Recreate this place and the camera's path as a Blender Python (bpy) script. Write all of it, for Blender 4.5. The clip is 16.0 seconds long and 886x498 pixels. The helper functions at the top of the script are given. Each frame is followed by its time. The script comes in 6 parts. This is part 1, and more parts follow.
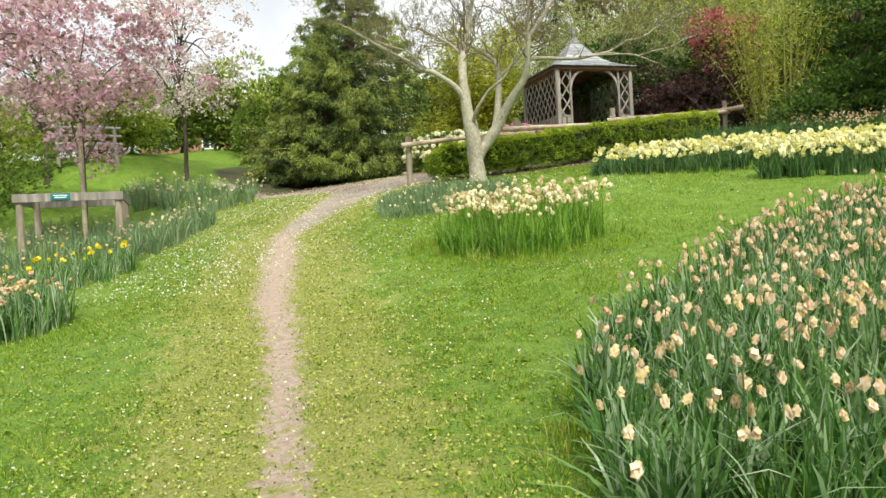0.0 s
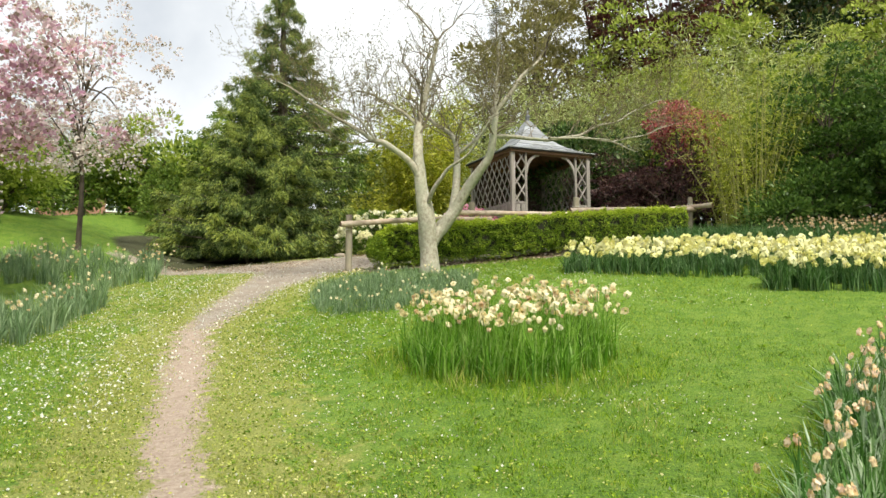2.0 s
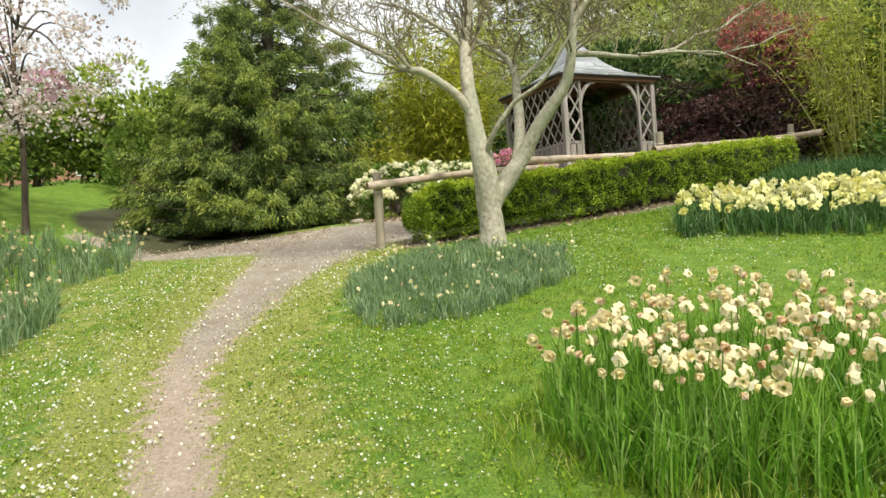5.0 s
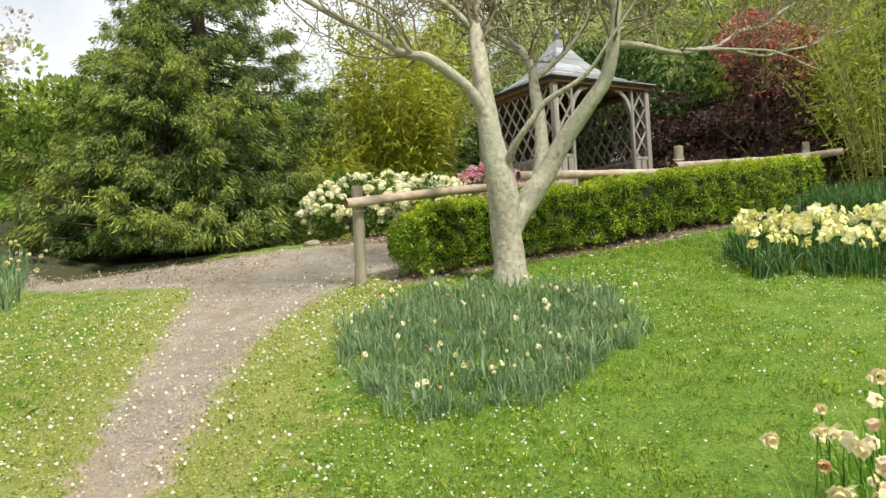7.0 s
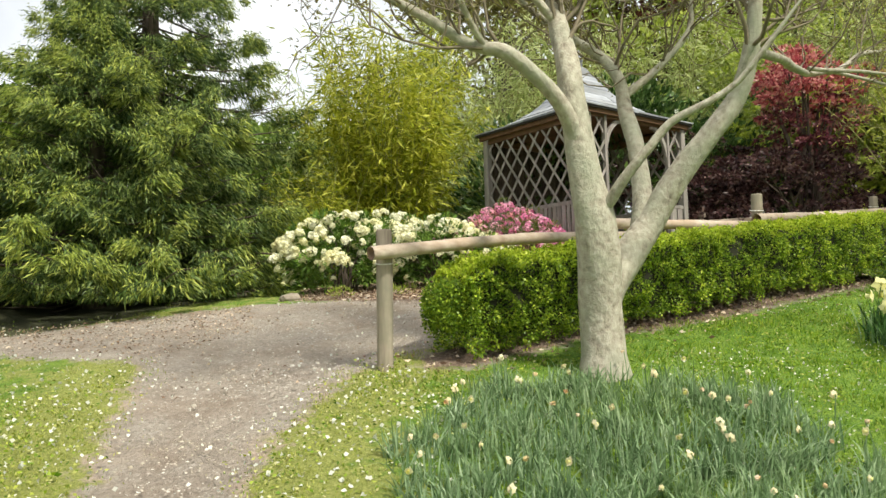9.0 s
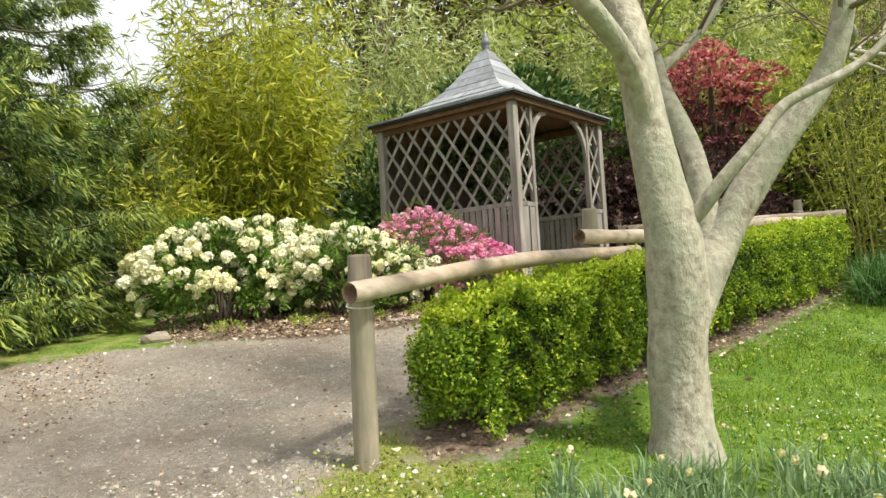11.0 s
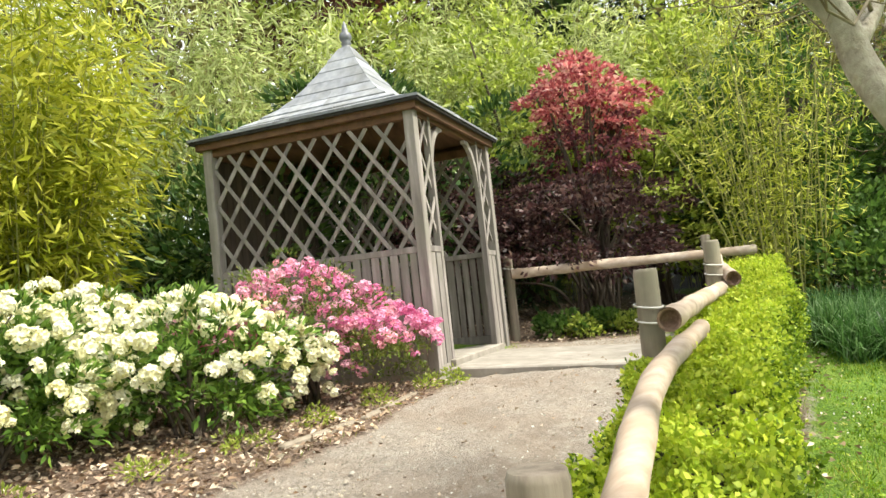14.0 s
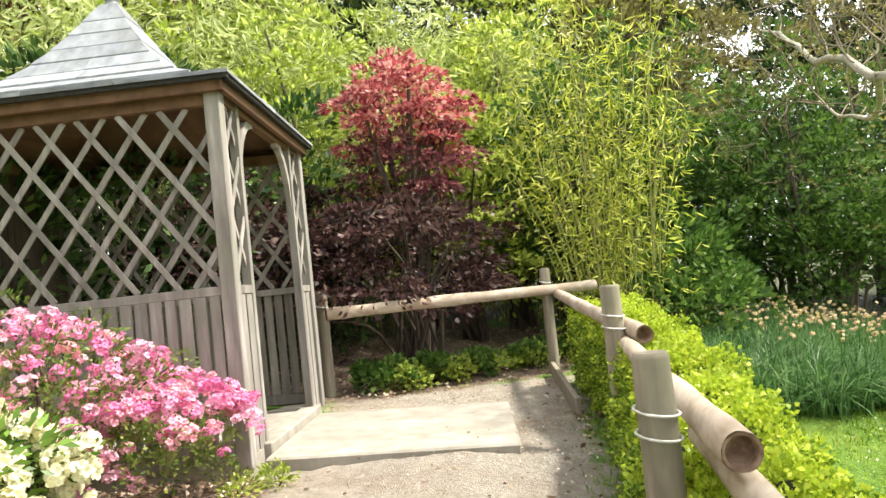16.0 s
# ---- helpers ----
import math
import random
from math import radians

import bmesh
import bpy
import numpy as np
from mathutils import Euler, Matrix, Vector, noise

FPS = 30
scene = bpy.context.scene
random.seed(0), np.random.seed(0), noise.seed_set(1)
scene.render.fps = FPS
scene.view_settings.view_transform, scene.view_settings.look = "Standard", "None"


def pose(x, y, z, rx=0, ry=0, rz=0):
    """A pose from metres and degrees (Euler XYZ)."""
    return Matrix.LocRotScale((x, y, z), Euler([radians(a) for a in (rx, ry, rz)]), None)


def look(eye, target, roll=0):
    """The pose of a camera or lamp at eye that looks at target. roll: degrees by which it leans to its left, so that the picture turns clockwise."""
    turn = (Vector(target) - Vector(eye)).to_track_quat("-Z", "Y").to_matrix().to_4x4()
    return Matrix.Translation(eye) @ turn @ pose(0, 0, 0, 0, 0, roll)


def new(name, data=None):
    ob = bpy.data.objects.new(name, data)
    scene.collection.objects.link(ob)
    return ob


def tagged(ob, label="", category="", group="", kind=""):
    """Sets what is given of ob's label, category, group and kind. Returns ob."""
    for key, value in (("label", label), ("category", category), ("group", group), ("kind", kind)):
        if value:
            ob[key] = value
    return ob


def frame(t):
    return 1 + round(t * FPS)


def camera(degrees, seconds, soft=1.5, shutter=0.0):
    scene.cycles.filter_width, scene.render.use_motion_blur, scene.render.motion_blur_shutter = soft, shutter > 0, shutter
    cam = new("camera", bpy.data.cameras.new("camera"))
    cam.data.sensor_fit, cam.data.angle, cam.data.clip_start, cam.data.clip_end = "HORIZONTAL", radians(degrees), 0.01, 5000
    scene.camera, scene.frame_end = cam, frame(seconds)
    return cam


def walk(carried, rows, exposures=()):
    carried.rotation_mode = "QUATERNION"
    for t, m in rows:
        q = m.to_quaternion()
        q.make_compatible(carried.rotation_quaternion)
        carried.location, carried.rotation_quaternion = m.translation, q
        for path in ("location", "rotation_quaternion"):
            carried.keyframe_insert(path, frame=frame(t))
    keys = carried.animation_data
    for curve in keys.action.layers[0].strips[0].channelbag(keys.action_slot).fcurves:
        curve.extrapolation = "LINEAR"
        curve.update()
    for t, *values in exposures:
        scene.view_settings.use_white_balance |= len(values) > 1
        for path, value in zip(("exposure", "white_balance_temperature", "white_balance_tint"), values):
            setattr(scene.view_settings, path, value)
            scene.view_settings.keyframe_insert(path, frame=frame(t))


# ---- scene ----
cam = camera(61.4, 16.0)
PATH = [
    (0, (4.612, -3.613, 1.279), (4.003, -1.708, 1.253), -3.1),
    (0.5, (4.311, -3.179, 1.303), (3.799, -1.246, 1.316), -2.6),
    (1, (4.007, -2.75, 1.385), (3.556, -0.802, 1.349), -4.1),
    (1.5, (3.784, -2.237, 1.493), (3.295, -0.297, 1.478), -2.6),
    (2, (3.511, -1.816, 1.611), (3.137, 0.141, 1.789), -0.4),
    (2.5, (3.252, -1.439, 1.7), (2.984, 0.543, 1.73), -4.1),
    (3, (3.075, -0.938, 1.764), (2.799, 1.043, 1.777), -4.4),
    (3.5, (2.798, -0.48, 1.823), (2.596, 1.51, 1.798), -2.1),
    (4, (2.533, -0.056, 1.94), (2.524, 1.944, 1.926), -5.1),
    (4.2, (2.432, 0.156, 1.964), (2.387, 2.155, 1.915), -5.0),
    (4.3, (2.381, 0.287, 1.978), (2.288, 2.285, 1.978), -4.4),
    (4.5, (2.278, 0.474, 2.076), (1.94, 2.445, 2.104), -7.2),
    (4.7, (2.17, 0.672, 2.137), (1.79, 2.635, 2.17), -4.9),
    (6.8, (0.898, 2.668, 2.47), (0.762, 4.661, 2.369), -2.6),
    (7, (0.816, 2.842, 2.512), (0.71, 4.839, 2.55), -3.2),
    (7.5, (0.567, 3.352, 2.585), (0.508, 5.344, 2.762), -2.1),
    (8, (0.34, 3.837, 2.692), (0.276, 5.83, 2.847), 0.1),
    (8.2, (0.243, 4.043, 2.703), (0.195, 6.038, 2.84), -0.7),
    (10.3, (-0.762, 6.144, 3.001), (-0.356, 8.091, 3.212), -4.5),
    (10.5, (-0.825, 6.304, 3.025), (-0.353, 8.235, 3.245), -6.3),
    (10.9, (-0.974, 6.63, 3.103), (-0.436, 8.55, 3.263), -5.6),
    (11, (-1.003, 6.708, 3.118), (-0.441, 8.624, 3.236), -3.2),
    (11.5, (-1.172, 7.045, 3.226), (-0.241, 8.802, 3.442), -5.5),
    (12, (-1.294, 7.423, 3.255), (-0.356, 9.187, 3.34), -3.6),
    (12.1, (-1.315, 7.509, 3.268), (-0.375, 9.272, 3.37), -5.3),
    (12.5, (-1.389, 7.871, 3.392), (-0.389, 9.598, 3.532), -1.4),
    (13, (-1.469, 8.309, 3.473), (-0.343, 9.961, 3.543), -3.3),
    (13.5, (-1.384, 8.739, 3.513), (-0.237, 10.376, 3.575), -4.4),
    (14, (-1.234, 9.204, 3.624), (-0.084, 10.835, 3.756), -6.2),
    (14.5, (-1.177, 9.625, 3.695), (0.183, 11.086, 3.822), -8.1),
    (15, (-1.046, 9.967, 3.744), (0.39, 11.358, 3.779), -6.0),
    (15.2, (-0.953, 10.125, 3.78), (0.54, 11.454, 3.837), -7.0),
    (15.5, (-0.789, 10.327, 3.858), (0.736, 11.618, 3.937), -6.0),
    (16, (-0.604, 10.65, 3.909), (1.003, 11.837, 4.015), -6.2),
]
walk(cam, [(t, look(eye, target, roll)) for t, eye, target, roll in PATH], ((0, 0.06, 6750, 6), (4, 0.02, 6750, 6), (8, 0.08, 6750, 6), (11, 0.24, 6750, 6), (13, 0.58, 6750, 6), (14.5, 0.78, 6750, 6), (16, 1.0, 6750, 6)))

# ---- world and sun ----
SUN_ELEVATION, SUN_TOWARDS = radians(54), Vector((0.62, -0.78, 0))
world = bpy.data.worlds.new("sky")
world.use_nodes = True
scene.world = world
sky = world.node_tree.nodes.new("ShaderNodeTexSky")
sky.sky_type, sky.sun_disc = "NISHITA", False
sky.sun_elevation, sky.sun_rotation = SUN_ELEVATION, math.atan2(SUN_TOWARDS.x, SUN_TOWARDS.y)
sky.air_density, sky.dust_density = 1.0, 2.5
world.node_tree.nodes["Background"].inputs["Strength"].default_value = 0.105
# thin bright cloud over most of the sky
wt = world.node_tree
cloud_at, cloud, veil, sky_mix = (wt.nodes.new(k) for k in ("ShaderNodeTexCoord", "ShaderNodeTexNoise", "ShaderNodeMapRange", "ShaderNodeMix"))
cloud.inputs["Scale"].default_value, cloud.inputs["Detail"].default_value = 2.2, 7.0
veil.inputs["From Min"].default_value, veil.inputs["From Max"].default_value = 0.36, 0.60
veil.inputs["To Min"].default_value = 0.45
sky_mix.data_type = "RGBA"
sky_mix.inputs[7].default_value = (11.4, 11.6, 12.2, 1)
wt.links.new(cloud_at.outputs["Generated"], cloud.inputs["Vector"])
wt.links.new(cloud.outputs["Fac"], veil.inputs["Value"])
wt.links.new(veil.outputs[0], sky_mix.inputs[0])
wt.links.new(sky.outputs[0], sky_mix.inputs[6])
wt.links.new(sky_mix.outputs[2], wt.nodes["Background"].inputs["Color"])
sun = new("sun", bpy.data.lights.new("sun", "SUN"))
sun.data.energy, sun.data.angle, sun.data.color = 4.95, radians(6.0), (1.0, 0.95, 0.86)
sun_dir = SUN_TOWARDS.normalized() * math.cos(SUN_ELEVATION) + Vector((0, 0, math.sin(SUN_ELEVATION)))
sun.matrix_world = look(sun_dir * 60, (0, 0, 0))

rng = np.random.default_rng(7)


# ---- materials ----
def material(name):
    m = bpy.data.materials.new(name)
    m.use_nodes = True
    nt = m.node_tree
    return m, nt, nt.nodes["Principled BSDF"]


def ramp(nt, factor, colours):
    r = nt.nodes.new("ShaderNodeValToRGB")
    e = r.color_ramp.elements
    while len(e) < len(colours):
        e.new(0.5)
    for i, c in enumerate(colours):
        e[i].position = i / (len(colours) - 1)
        e[i].color = (*c, 1)
    nt.links.new(factor, r.inputs[0])
    return r.outputs[0]


def noise_at(nt, scale, detail=4.0, stretch=(1, 1, 1), shift=False, rough=0.6):
    tc = nt.nodes.new("ShaderNodeTexCoord")
    mp = nt.nodes.new("ShaderNodeMapping")
    mp.inputs["Scale"].default_value = stretch
    nt.links.new(tc.outputs["Object"], mp.inputs["Vector"])
    if shift:
        oi = nt.nodes.new("ShaderNodeObjectInfo")
        mul = nt.nodes.new("ShaderNodeMath")
        mul.operation, mul.inputs[1].default_value = "MULTIPLY", 37.0
        nt.links.new(oi.outputs["Random"], mul.inputs[0])
        nt.links.new(mul.outputs[0], mp.inputs["Location"])
    n = nt.nodes.new("ShaderNodeTexNoise")
    n.inputs["Scale"].default_value, n.inputs["Detail"].default_value = scale, detail
    n.inputs["Roughness"].default_value = rough
    nt.links.new(mp.outputs[0], n.inputs["Vector"])
    return n.outputs["Fac"]


def contrast(nt, value, low, high):
    mr = nt.nodes.new("ShaderNodeMapRange")
    mr.inputs["From Min"].default_value, mr.inputs["From Max"].default_value = low, high
    nt.links.new(value, mr.inputs["Value"])
    return mr.outputs[0]


def mixed(nt, factor, a, b, kind="MIX"):
    m = nt.nodes.new("ShaderNodeMix")
    m.data_type, m.blend_type = "RGBA", kind
    for v, i in ((factor, 0), (a, 6), (b, 7)):
        if isinstance(v, (int, float)):
            m.inputs[i].default_value = v
        elif isinstance(v, tuple):
            m.inputs[i].default_value = (*v, 1)
        else:
            nt.links.new(v, m.inputs[i])
    return m.outputs[2]


def bumped(nt, bsdf, height, strength, distance=0.01):
    b = nt.nodes.new("ShaderNodeBump")
    b.inputs["Strength"].default_value, b.inputs["Distance"].default_value = strength, distance
    nt.links.new(height, b.inputs["Height"])
    nt.links.new(b.outputs[0], bsdf.inputs["Normal"])


def foliage(name, colours, rough=0.45, through_light=0.4, source="island", patch=1.3, mottle=((0.72, 0.76, 0.72), (1, 1, 1), (1.0, 1.0, 0.86))):
    """Leaves and petals: a colour of its own for each, slow patches over the plant, light through the blade."""
    m, nt, bsdf = material(name)
    if source == "island":
        value = nt.nodes.new("ShaderNodeNewGeometry").outputs["Random Per Island"]
    else:
        value = nt.nodes.new("ShaderNodeObjectInfo").outputs["Random"]
    c = ramp(nt, value, colours)
    c = mixed(nt, 1.0, c, ramp(nt, contrast(nt, noise_at(nt, patch, 2.0), 0.3, 0.7), list(mottle)), "MULTIPLY")
    nt.links.new(c, bsdf.inputs["Base Color"])
    bsdf.inputs["Roughness"].default_value = rough
    bsdf.inputs["Specular IOR Level"].default_value = 0.28
    tr = nt.nodes.new("ShaderNodeBsdfTranslucent")
    nt.links.new(c, tr.inputs["Color"])
    mix = nt.nodes.new("ShaderNodeMixShader")
    mix.inputs[0].default_value = through_light
    nt.links.new(bsdf.outputs[0], mix.inputs[1])
    nt.links.new(tr.outputs[0], mix.inputs[2])
    nt.links.new(mix.outputs[0], nt.nodes["Material Output"].inputs["Surface"])
    return m


def surface(name, colours, scale=8.0, rough=0.8, bump=0.3, stretch=(1, 1, 1), stain=None, stain_scale=1.5, distance=0.01, tone=0.0):
    """Wood, bark, stone, metal: grain in several tones, stains at a larger scale, fine relief."""
    m, nt, bsdf = material(name)
    n = noise_at(nt, scale, 6.0, stretch, True)
    c = ramp(nt, contrast(nt, n, 0.28, 0.72), colours)
    if stain:
        c = mixed(nt, contrast(nt, noise_at(nt, stain_scale, 4.0, (1, 1, 1), True), 0.45, 0.75), c, stain)
    if tone:
        oi = nt.nodes.new("ShaderNodeObjectInfo")
        c = mixed(nt, 1.0, c, ramp(nt, oi.outputs["Random"], [(1 - tone,) * 3, (1, 1, 1)]), "MULTIPLY")
    nt.links.new(c, bsdf.inputs["Base Color"])
    bsdf.inputs["Roughness"].default_value = rough
    bumped(nt, bsdf, n, bump, distance)
    return m


WOOD_GREY = surface("weathered_wood", [(0.16, 0.138, 0.126), (0.30, 0.268, 0.248), (0.48, 0.44, 0.412)], 14, 0.85, 0.5, (1.0, 1.0, 0.12), (0.24, 0.23, 0.19), 2.2, tone=0.3)
WOOD_POST = surface("post_wood", [(0.17, 0.135, 0.10), (0.31, 0.255, 0.195), (0.42, 0.36, 0.28)], 22, 0.85, 0.5, (1.0, 1.0, 0.1), (0.21, 0.2, 0.14), 3, tone=0.15)
WOOD_RAIL = surface("rail_wood", [(0.30, 0.225, 0.17), (0.48, 0.39, 0.31), (0.62, 0.535, 0.445)], 16, 0.75, 0.3, (0.1, 1.0, 1.0), (0.36, 0.25, 0.16), 2.5, tone=0.1)
WOOD_END = surface("end_grain", [(0.09, 0.055, 0.035), (0.22, 0.14, 0.095), (0.36, 0.25, 0.18)], 26, 0.9, 0.5)
# back-wall boards: dark wood, with the gazebo's interior shade in the colour
WOOD_DARK_SHADED = surface("dark_shaded_boards", [(0.03, 0.022, 0.016), (0.06, 0.042, 0.03), (0.09, 0.065, 0.045)], 9, 0.85, 0.3, (1.0, 1.0, 0.15))
WOOD_BROWN = surface("brown_boards", [(0.07, 0.036, 0.018), (0.13, 0.068, 0.034), (0.19, 0.10, 0.05)], 9, 0.75, 0.3, (0.15, 1.0, 1.0))
ROOF_SHAKE = surface("grey_roof_shakes", [(0.17, 0.185, 0.21), (0.31, 0.33, 0.365), (0.45, 0.47, 0.50)], 9, 0.6, 0.5, (0.25, 1.0, 1.0), (0.22, 0.225, 0.21), 3, tone=0.4)
ROOF_EDGE = surface("dark_roof_felt", [(0.015, 0.014, 0.013), (0.04, 0.037, 0.033)], 20, 0.85, 0.3)
METAL_LEAD = surface("lead_finial", [(0.09, 0.095, 0.11), (0.2, 0.21, 0.23)], 18, 0.45, 0.2)
STRAP = surface("galvanised_strap", [(0.55, 0.54, 0.5), (0.75, 0.74, 0.7)], 30, 0.4, 0.2)
CONCRETE = surface("old_concrete", [(0.22, 0.197, 0.166), (0.31, 0.282, 0.243), (0.40, 0.37, 0.323)], 7, 0.9, 0.35, stain=(0.25, 0.225, 0.185), stain_scale=1.6, distance=0.006)
STONE = surface("stone", [(0.17, 0.14, 0.10), (0.32, 0.275, 0.215)], 12, 0.9, 0.5)
BARK_PALE = surface("pale_smooth_bark", [(0.18, 0.15, 0.11), (0.33, 0.295, 0.23), (0.41, 0.38, 0.30), (0.51, 0.475, 0.385)], 24, 0.85, 0.8, (1, 1, 0.75), (0.29, 0.305, 0.22), 3.2, 0.02)
TWIG_BARK = surface("twig_bark", [(0.10, 0.08, 0.05), (0.24, 0.20, 0.13)], 12, 0.85, 0.3)
BARK_DARK = surface("dark_bark", [(0.05, 0.038, 0.028), (0.13, 0.10, 0.075)], 12, 0.9, 0.8, (1, 1, 0.3), distance=0.02)
CULM = surface("bamboo_culm", [(0.13, 0.14, 0.035), (0.27, 0.27, 0.08), (0.36, 0.33, 0.12)], 6, 0.5, 0.1)
BRICK_FAR = surface("far_brick", [(0.26, 0.13, 0.09), (0.34, 0.18, 0.125)], 6, 0.9, 0.2)
ROOF_FAR = surface("far_roof_tiles", [(0.2, 0.13, 0.11), (0.28, 0.2, 0.17)], 5, 0.9, 0.2)
WHITE_PAINT = surface("white_paint", [(0.72, 0.72, 0.7), (0.82, 0.82, 0.8)], 5, 0.5, 0.05)
GLASS_FAR = surface("far_glass", [(0.03, 0.035, 0.04), (0.06, 0.07, 0.08)], 2, 0.1, 0.0)
SIGN_TEAL = surface("teal_plate", [(0.0, 0.13, 0.16), (0.01, 0.17, 0.2)], 5, 0.4, 0.0)

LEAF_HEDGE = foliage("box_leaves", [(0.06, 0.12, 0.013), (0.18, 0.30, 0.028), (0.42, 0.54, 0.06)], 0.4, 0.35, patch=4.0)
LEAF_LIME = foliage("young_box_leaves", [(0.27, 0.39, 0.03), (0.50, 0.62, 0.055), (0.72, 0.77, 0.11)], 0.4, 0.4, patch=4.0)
# near-black colour for the shade behind the hedge leaves
HEDGE_CORE = surface("hedge_inner_shade", [(0.012, 0.014, 0.006), (0.035, 0.035, 0.015)], 30, 0.95, 0.8)
LEAF_RHODO = foliage("rhododendron_leaves", [(0.05, 0.11, 0.018), (0.12, 0.22, 0.035), (0.24, 0.37, 0.07)], 0.4, 0.3)
PETAL_CREAM = foliage("cream_petals", [(0.86, 0.83, 0.52), (0.88, 0.86, 0.62), (0.89, 0.88, 0.73)], 0.55, 0.3, "object", 9.0, ((0.9, 0.9, 0.8), (1, 1, 1), (1, 1, 1)))
PETAL_PINK = foliage("pink_petals", [(0.68, 0.16, 0.36), (0.80, 0.32, 0.52), (0.87, 0.52, 0.66), (0.82, 0.36, 0.42)], 0.5, 0.35, "object", 9.0, ((0.8, 0.72, 0.76), (1, 1, 1), (1, 1, 1)))
LEAF_AZALEA = foliage("azalea_leaves", [(0.08, 0.14, 0.025), (0.17, 0.24, 0.05), (0.26, 0.28, 0.08)], 0.45, 0.35)
LEAF_BAMBOO_GOLD = foliage("golden_bamboo_leaves", [(0.13, 0.18, 0.015), (0.40, 0.43, 0.03), (0.70, 0.68, 0.12)], 0.45, 0.45)
LEAF_BAMBOO_PALE = foliage("pale_bamboo_leaves", [(0.24, 0.31, 0.09), (0.50, 0.57, 0.21), (0.70, 0.74, 0.40)], 0.45, 0.62)
LEAF_BAMBOO_GREEN = foliage("green_bamboo_leaves", [(0.17, 0.22, 0.02), (0.43, 0.48, 0.055), (0.74, 0.75, 0.20)], 0.45, 0.58)
LEAF_RED = foliage("red_maple_leaves", [(0.20, 0.035, 0.05), (0.42, 0.08, 0.10), (0.64, 0.21, 0.20), (0.80, 0.48, 0.43)], 0.45, 0.4)
LEAF_PURPLE = foliage("purple_maple_leaves", [(0.020, 0.011, 0.012), (0.05, 0.022, 0.024), (0.10, 0.045, 0.045), (0.20, 0.13, 0.11)], 0.45, 0.3)
LEAF_WINE_SHADED = foliage("shaded_wine_maple_leaves", [(0.05, 0.014, 0.022), (0.12, 0.03, 0.045), (0.22, 0.06, 0.075), (0.30, 0.15, 0.12)], 0.45, 0.35)
LEAF_DEEP = foliage("deep_green_shrub_leaves", [(0.03, 0.07, 0.012), (0.08, 0.16, 0.03), (0.18, 0.28, 0.06)], 0.45, 0.35)
LEAF_DARK = foliage("laurel_leaves", [(0.02, 0.05, 0.012), (0.052, 0.11, 0.026), (0.16, 0.24, 0.07)], 0.35, 0.2)
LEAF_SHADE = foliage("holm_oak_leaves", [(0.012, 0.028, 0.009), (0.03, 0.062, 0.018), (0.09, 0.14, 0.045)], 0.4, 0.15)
LEAF_MID = foliage("broad_leaves", [(0.07, 0.12, 0.02), (0.15, 0.24, 0.04), (0.28, 0.37, 0.08)], 0.5, 0.4)
LEAF_SPRING = foliage("spring_leaves", [(0.21, 0.29, 0.04), (0.39, 0.48, 0.08), (0.58, 0.63, 0.17)], 0.5, 0.62)
LEAF_OLIVE = foliage("olive_buds", [(0.13, 0.11, 0.04), (0.21, 0.19, 0.06), (0.30, 0.28, 0.09)], 0.5, 0.4)
LEAF_COPPER = foliage("copper_beech_leaves", [(0.05, 0.02, 0.02), (0.10, 0.035, 0.03), (0.17, 0.06, 0.045)], 0.5, 0.3)
NEEDLE = foliage("spruce_needles", [(0.02, 0.045, 0.014), (0.06, 0.108, 0.028), (0.145, 0.21, 0.052), (0.29, 0.36, 0.10)], 0.5, 0.25)
NEEDLE_DARK = foliage("dark_needles", [(0.010, 0.025, 0.012), (0.025, 0.045, 0.02), (0.05, 0.075, 0.03)], 0.5, 0.15)
BLOSSOM = foliage("pink_blossom", [(0.50, 0.25, 0.38), (0.68, 0.42, 0.54), (0.80, 0.62, 0.70), (0.22, 0.15, 0.08)], 0.6, 0.4)
BLOSSOM_PALE = foliage("pale_blossom", [(0.66, 0.52, 0.54), (0.78, 0.68, 0.70), (0.82, 0.78, 0.78), (0.34, 0.22, 0.14)], 0.6, 0.4)
BLADE_DAFF = foliage("daffodil_leaves", [(0.04, 0.12, 0.02), (0.10, 0.23, 0.05), (0.22, 0.36, 0.14), (0.52, 0.61, 0.45)], 0.35, 0.45)
BLADE_BLUE = foliage("blue_green_leaves", [(0.11, 0.19, 0.085), (0.21, 0.32, 0.15), (0.35, 0.45, 0.27)], 0.4, 0.35)
PETAL_FADED = foliage("faded_petals", [(0.70, 0.50, 0.36), (0.77, 0.61, 0.46), (0.80, 0.69, 0.55), (0.76, 0.58, 0.40), (0.80, 0.66, 0.30)], 0.7, 0.35, "object")
PETAL_PEACH = foliage("peach_petals", [(0.84, 0.79, 0.58), (0.84, 0.76, 0.52), (0.83, 0.70, 0.45)], 0.65, 0.35, "object")
PETAL_YELLOW = foliage("yellow_petals", [(0.83, 0.79, 0.30), (0.85, 0.82, 0.42), (0.85, 0.83, 0.54)], 0.6, 0.35, "object")
PETAL_GOLD = foliage("golden_petals", [(0.80, 0.62, 0.03), (0.82, 0.70, 0.05)], 0.6, 0.3, "object")
PETAL_WHITE = foliage("white_petals", [(0.66, 0.66, 0.58), (0.8, 0.8, 0.76), (0.82, 0.8, 0.7)], 0.7, 0.3)
CUP_ORANGE = foliage("orange_cups", [(0.74, 0.50, 0.22), (0.78, 0.64, 0.42)], 0.6, 0.3, "object")
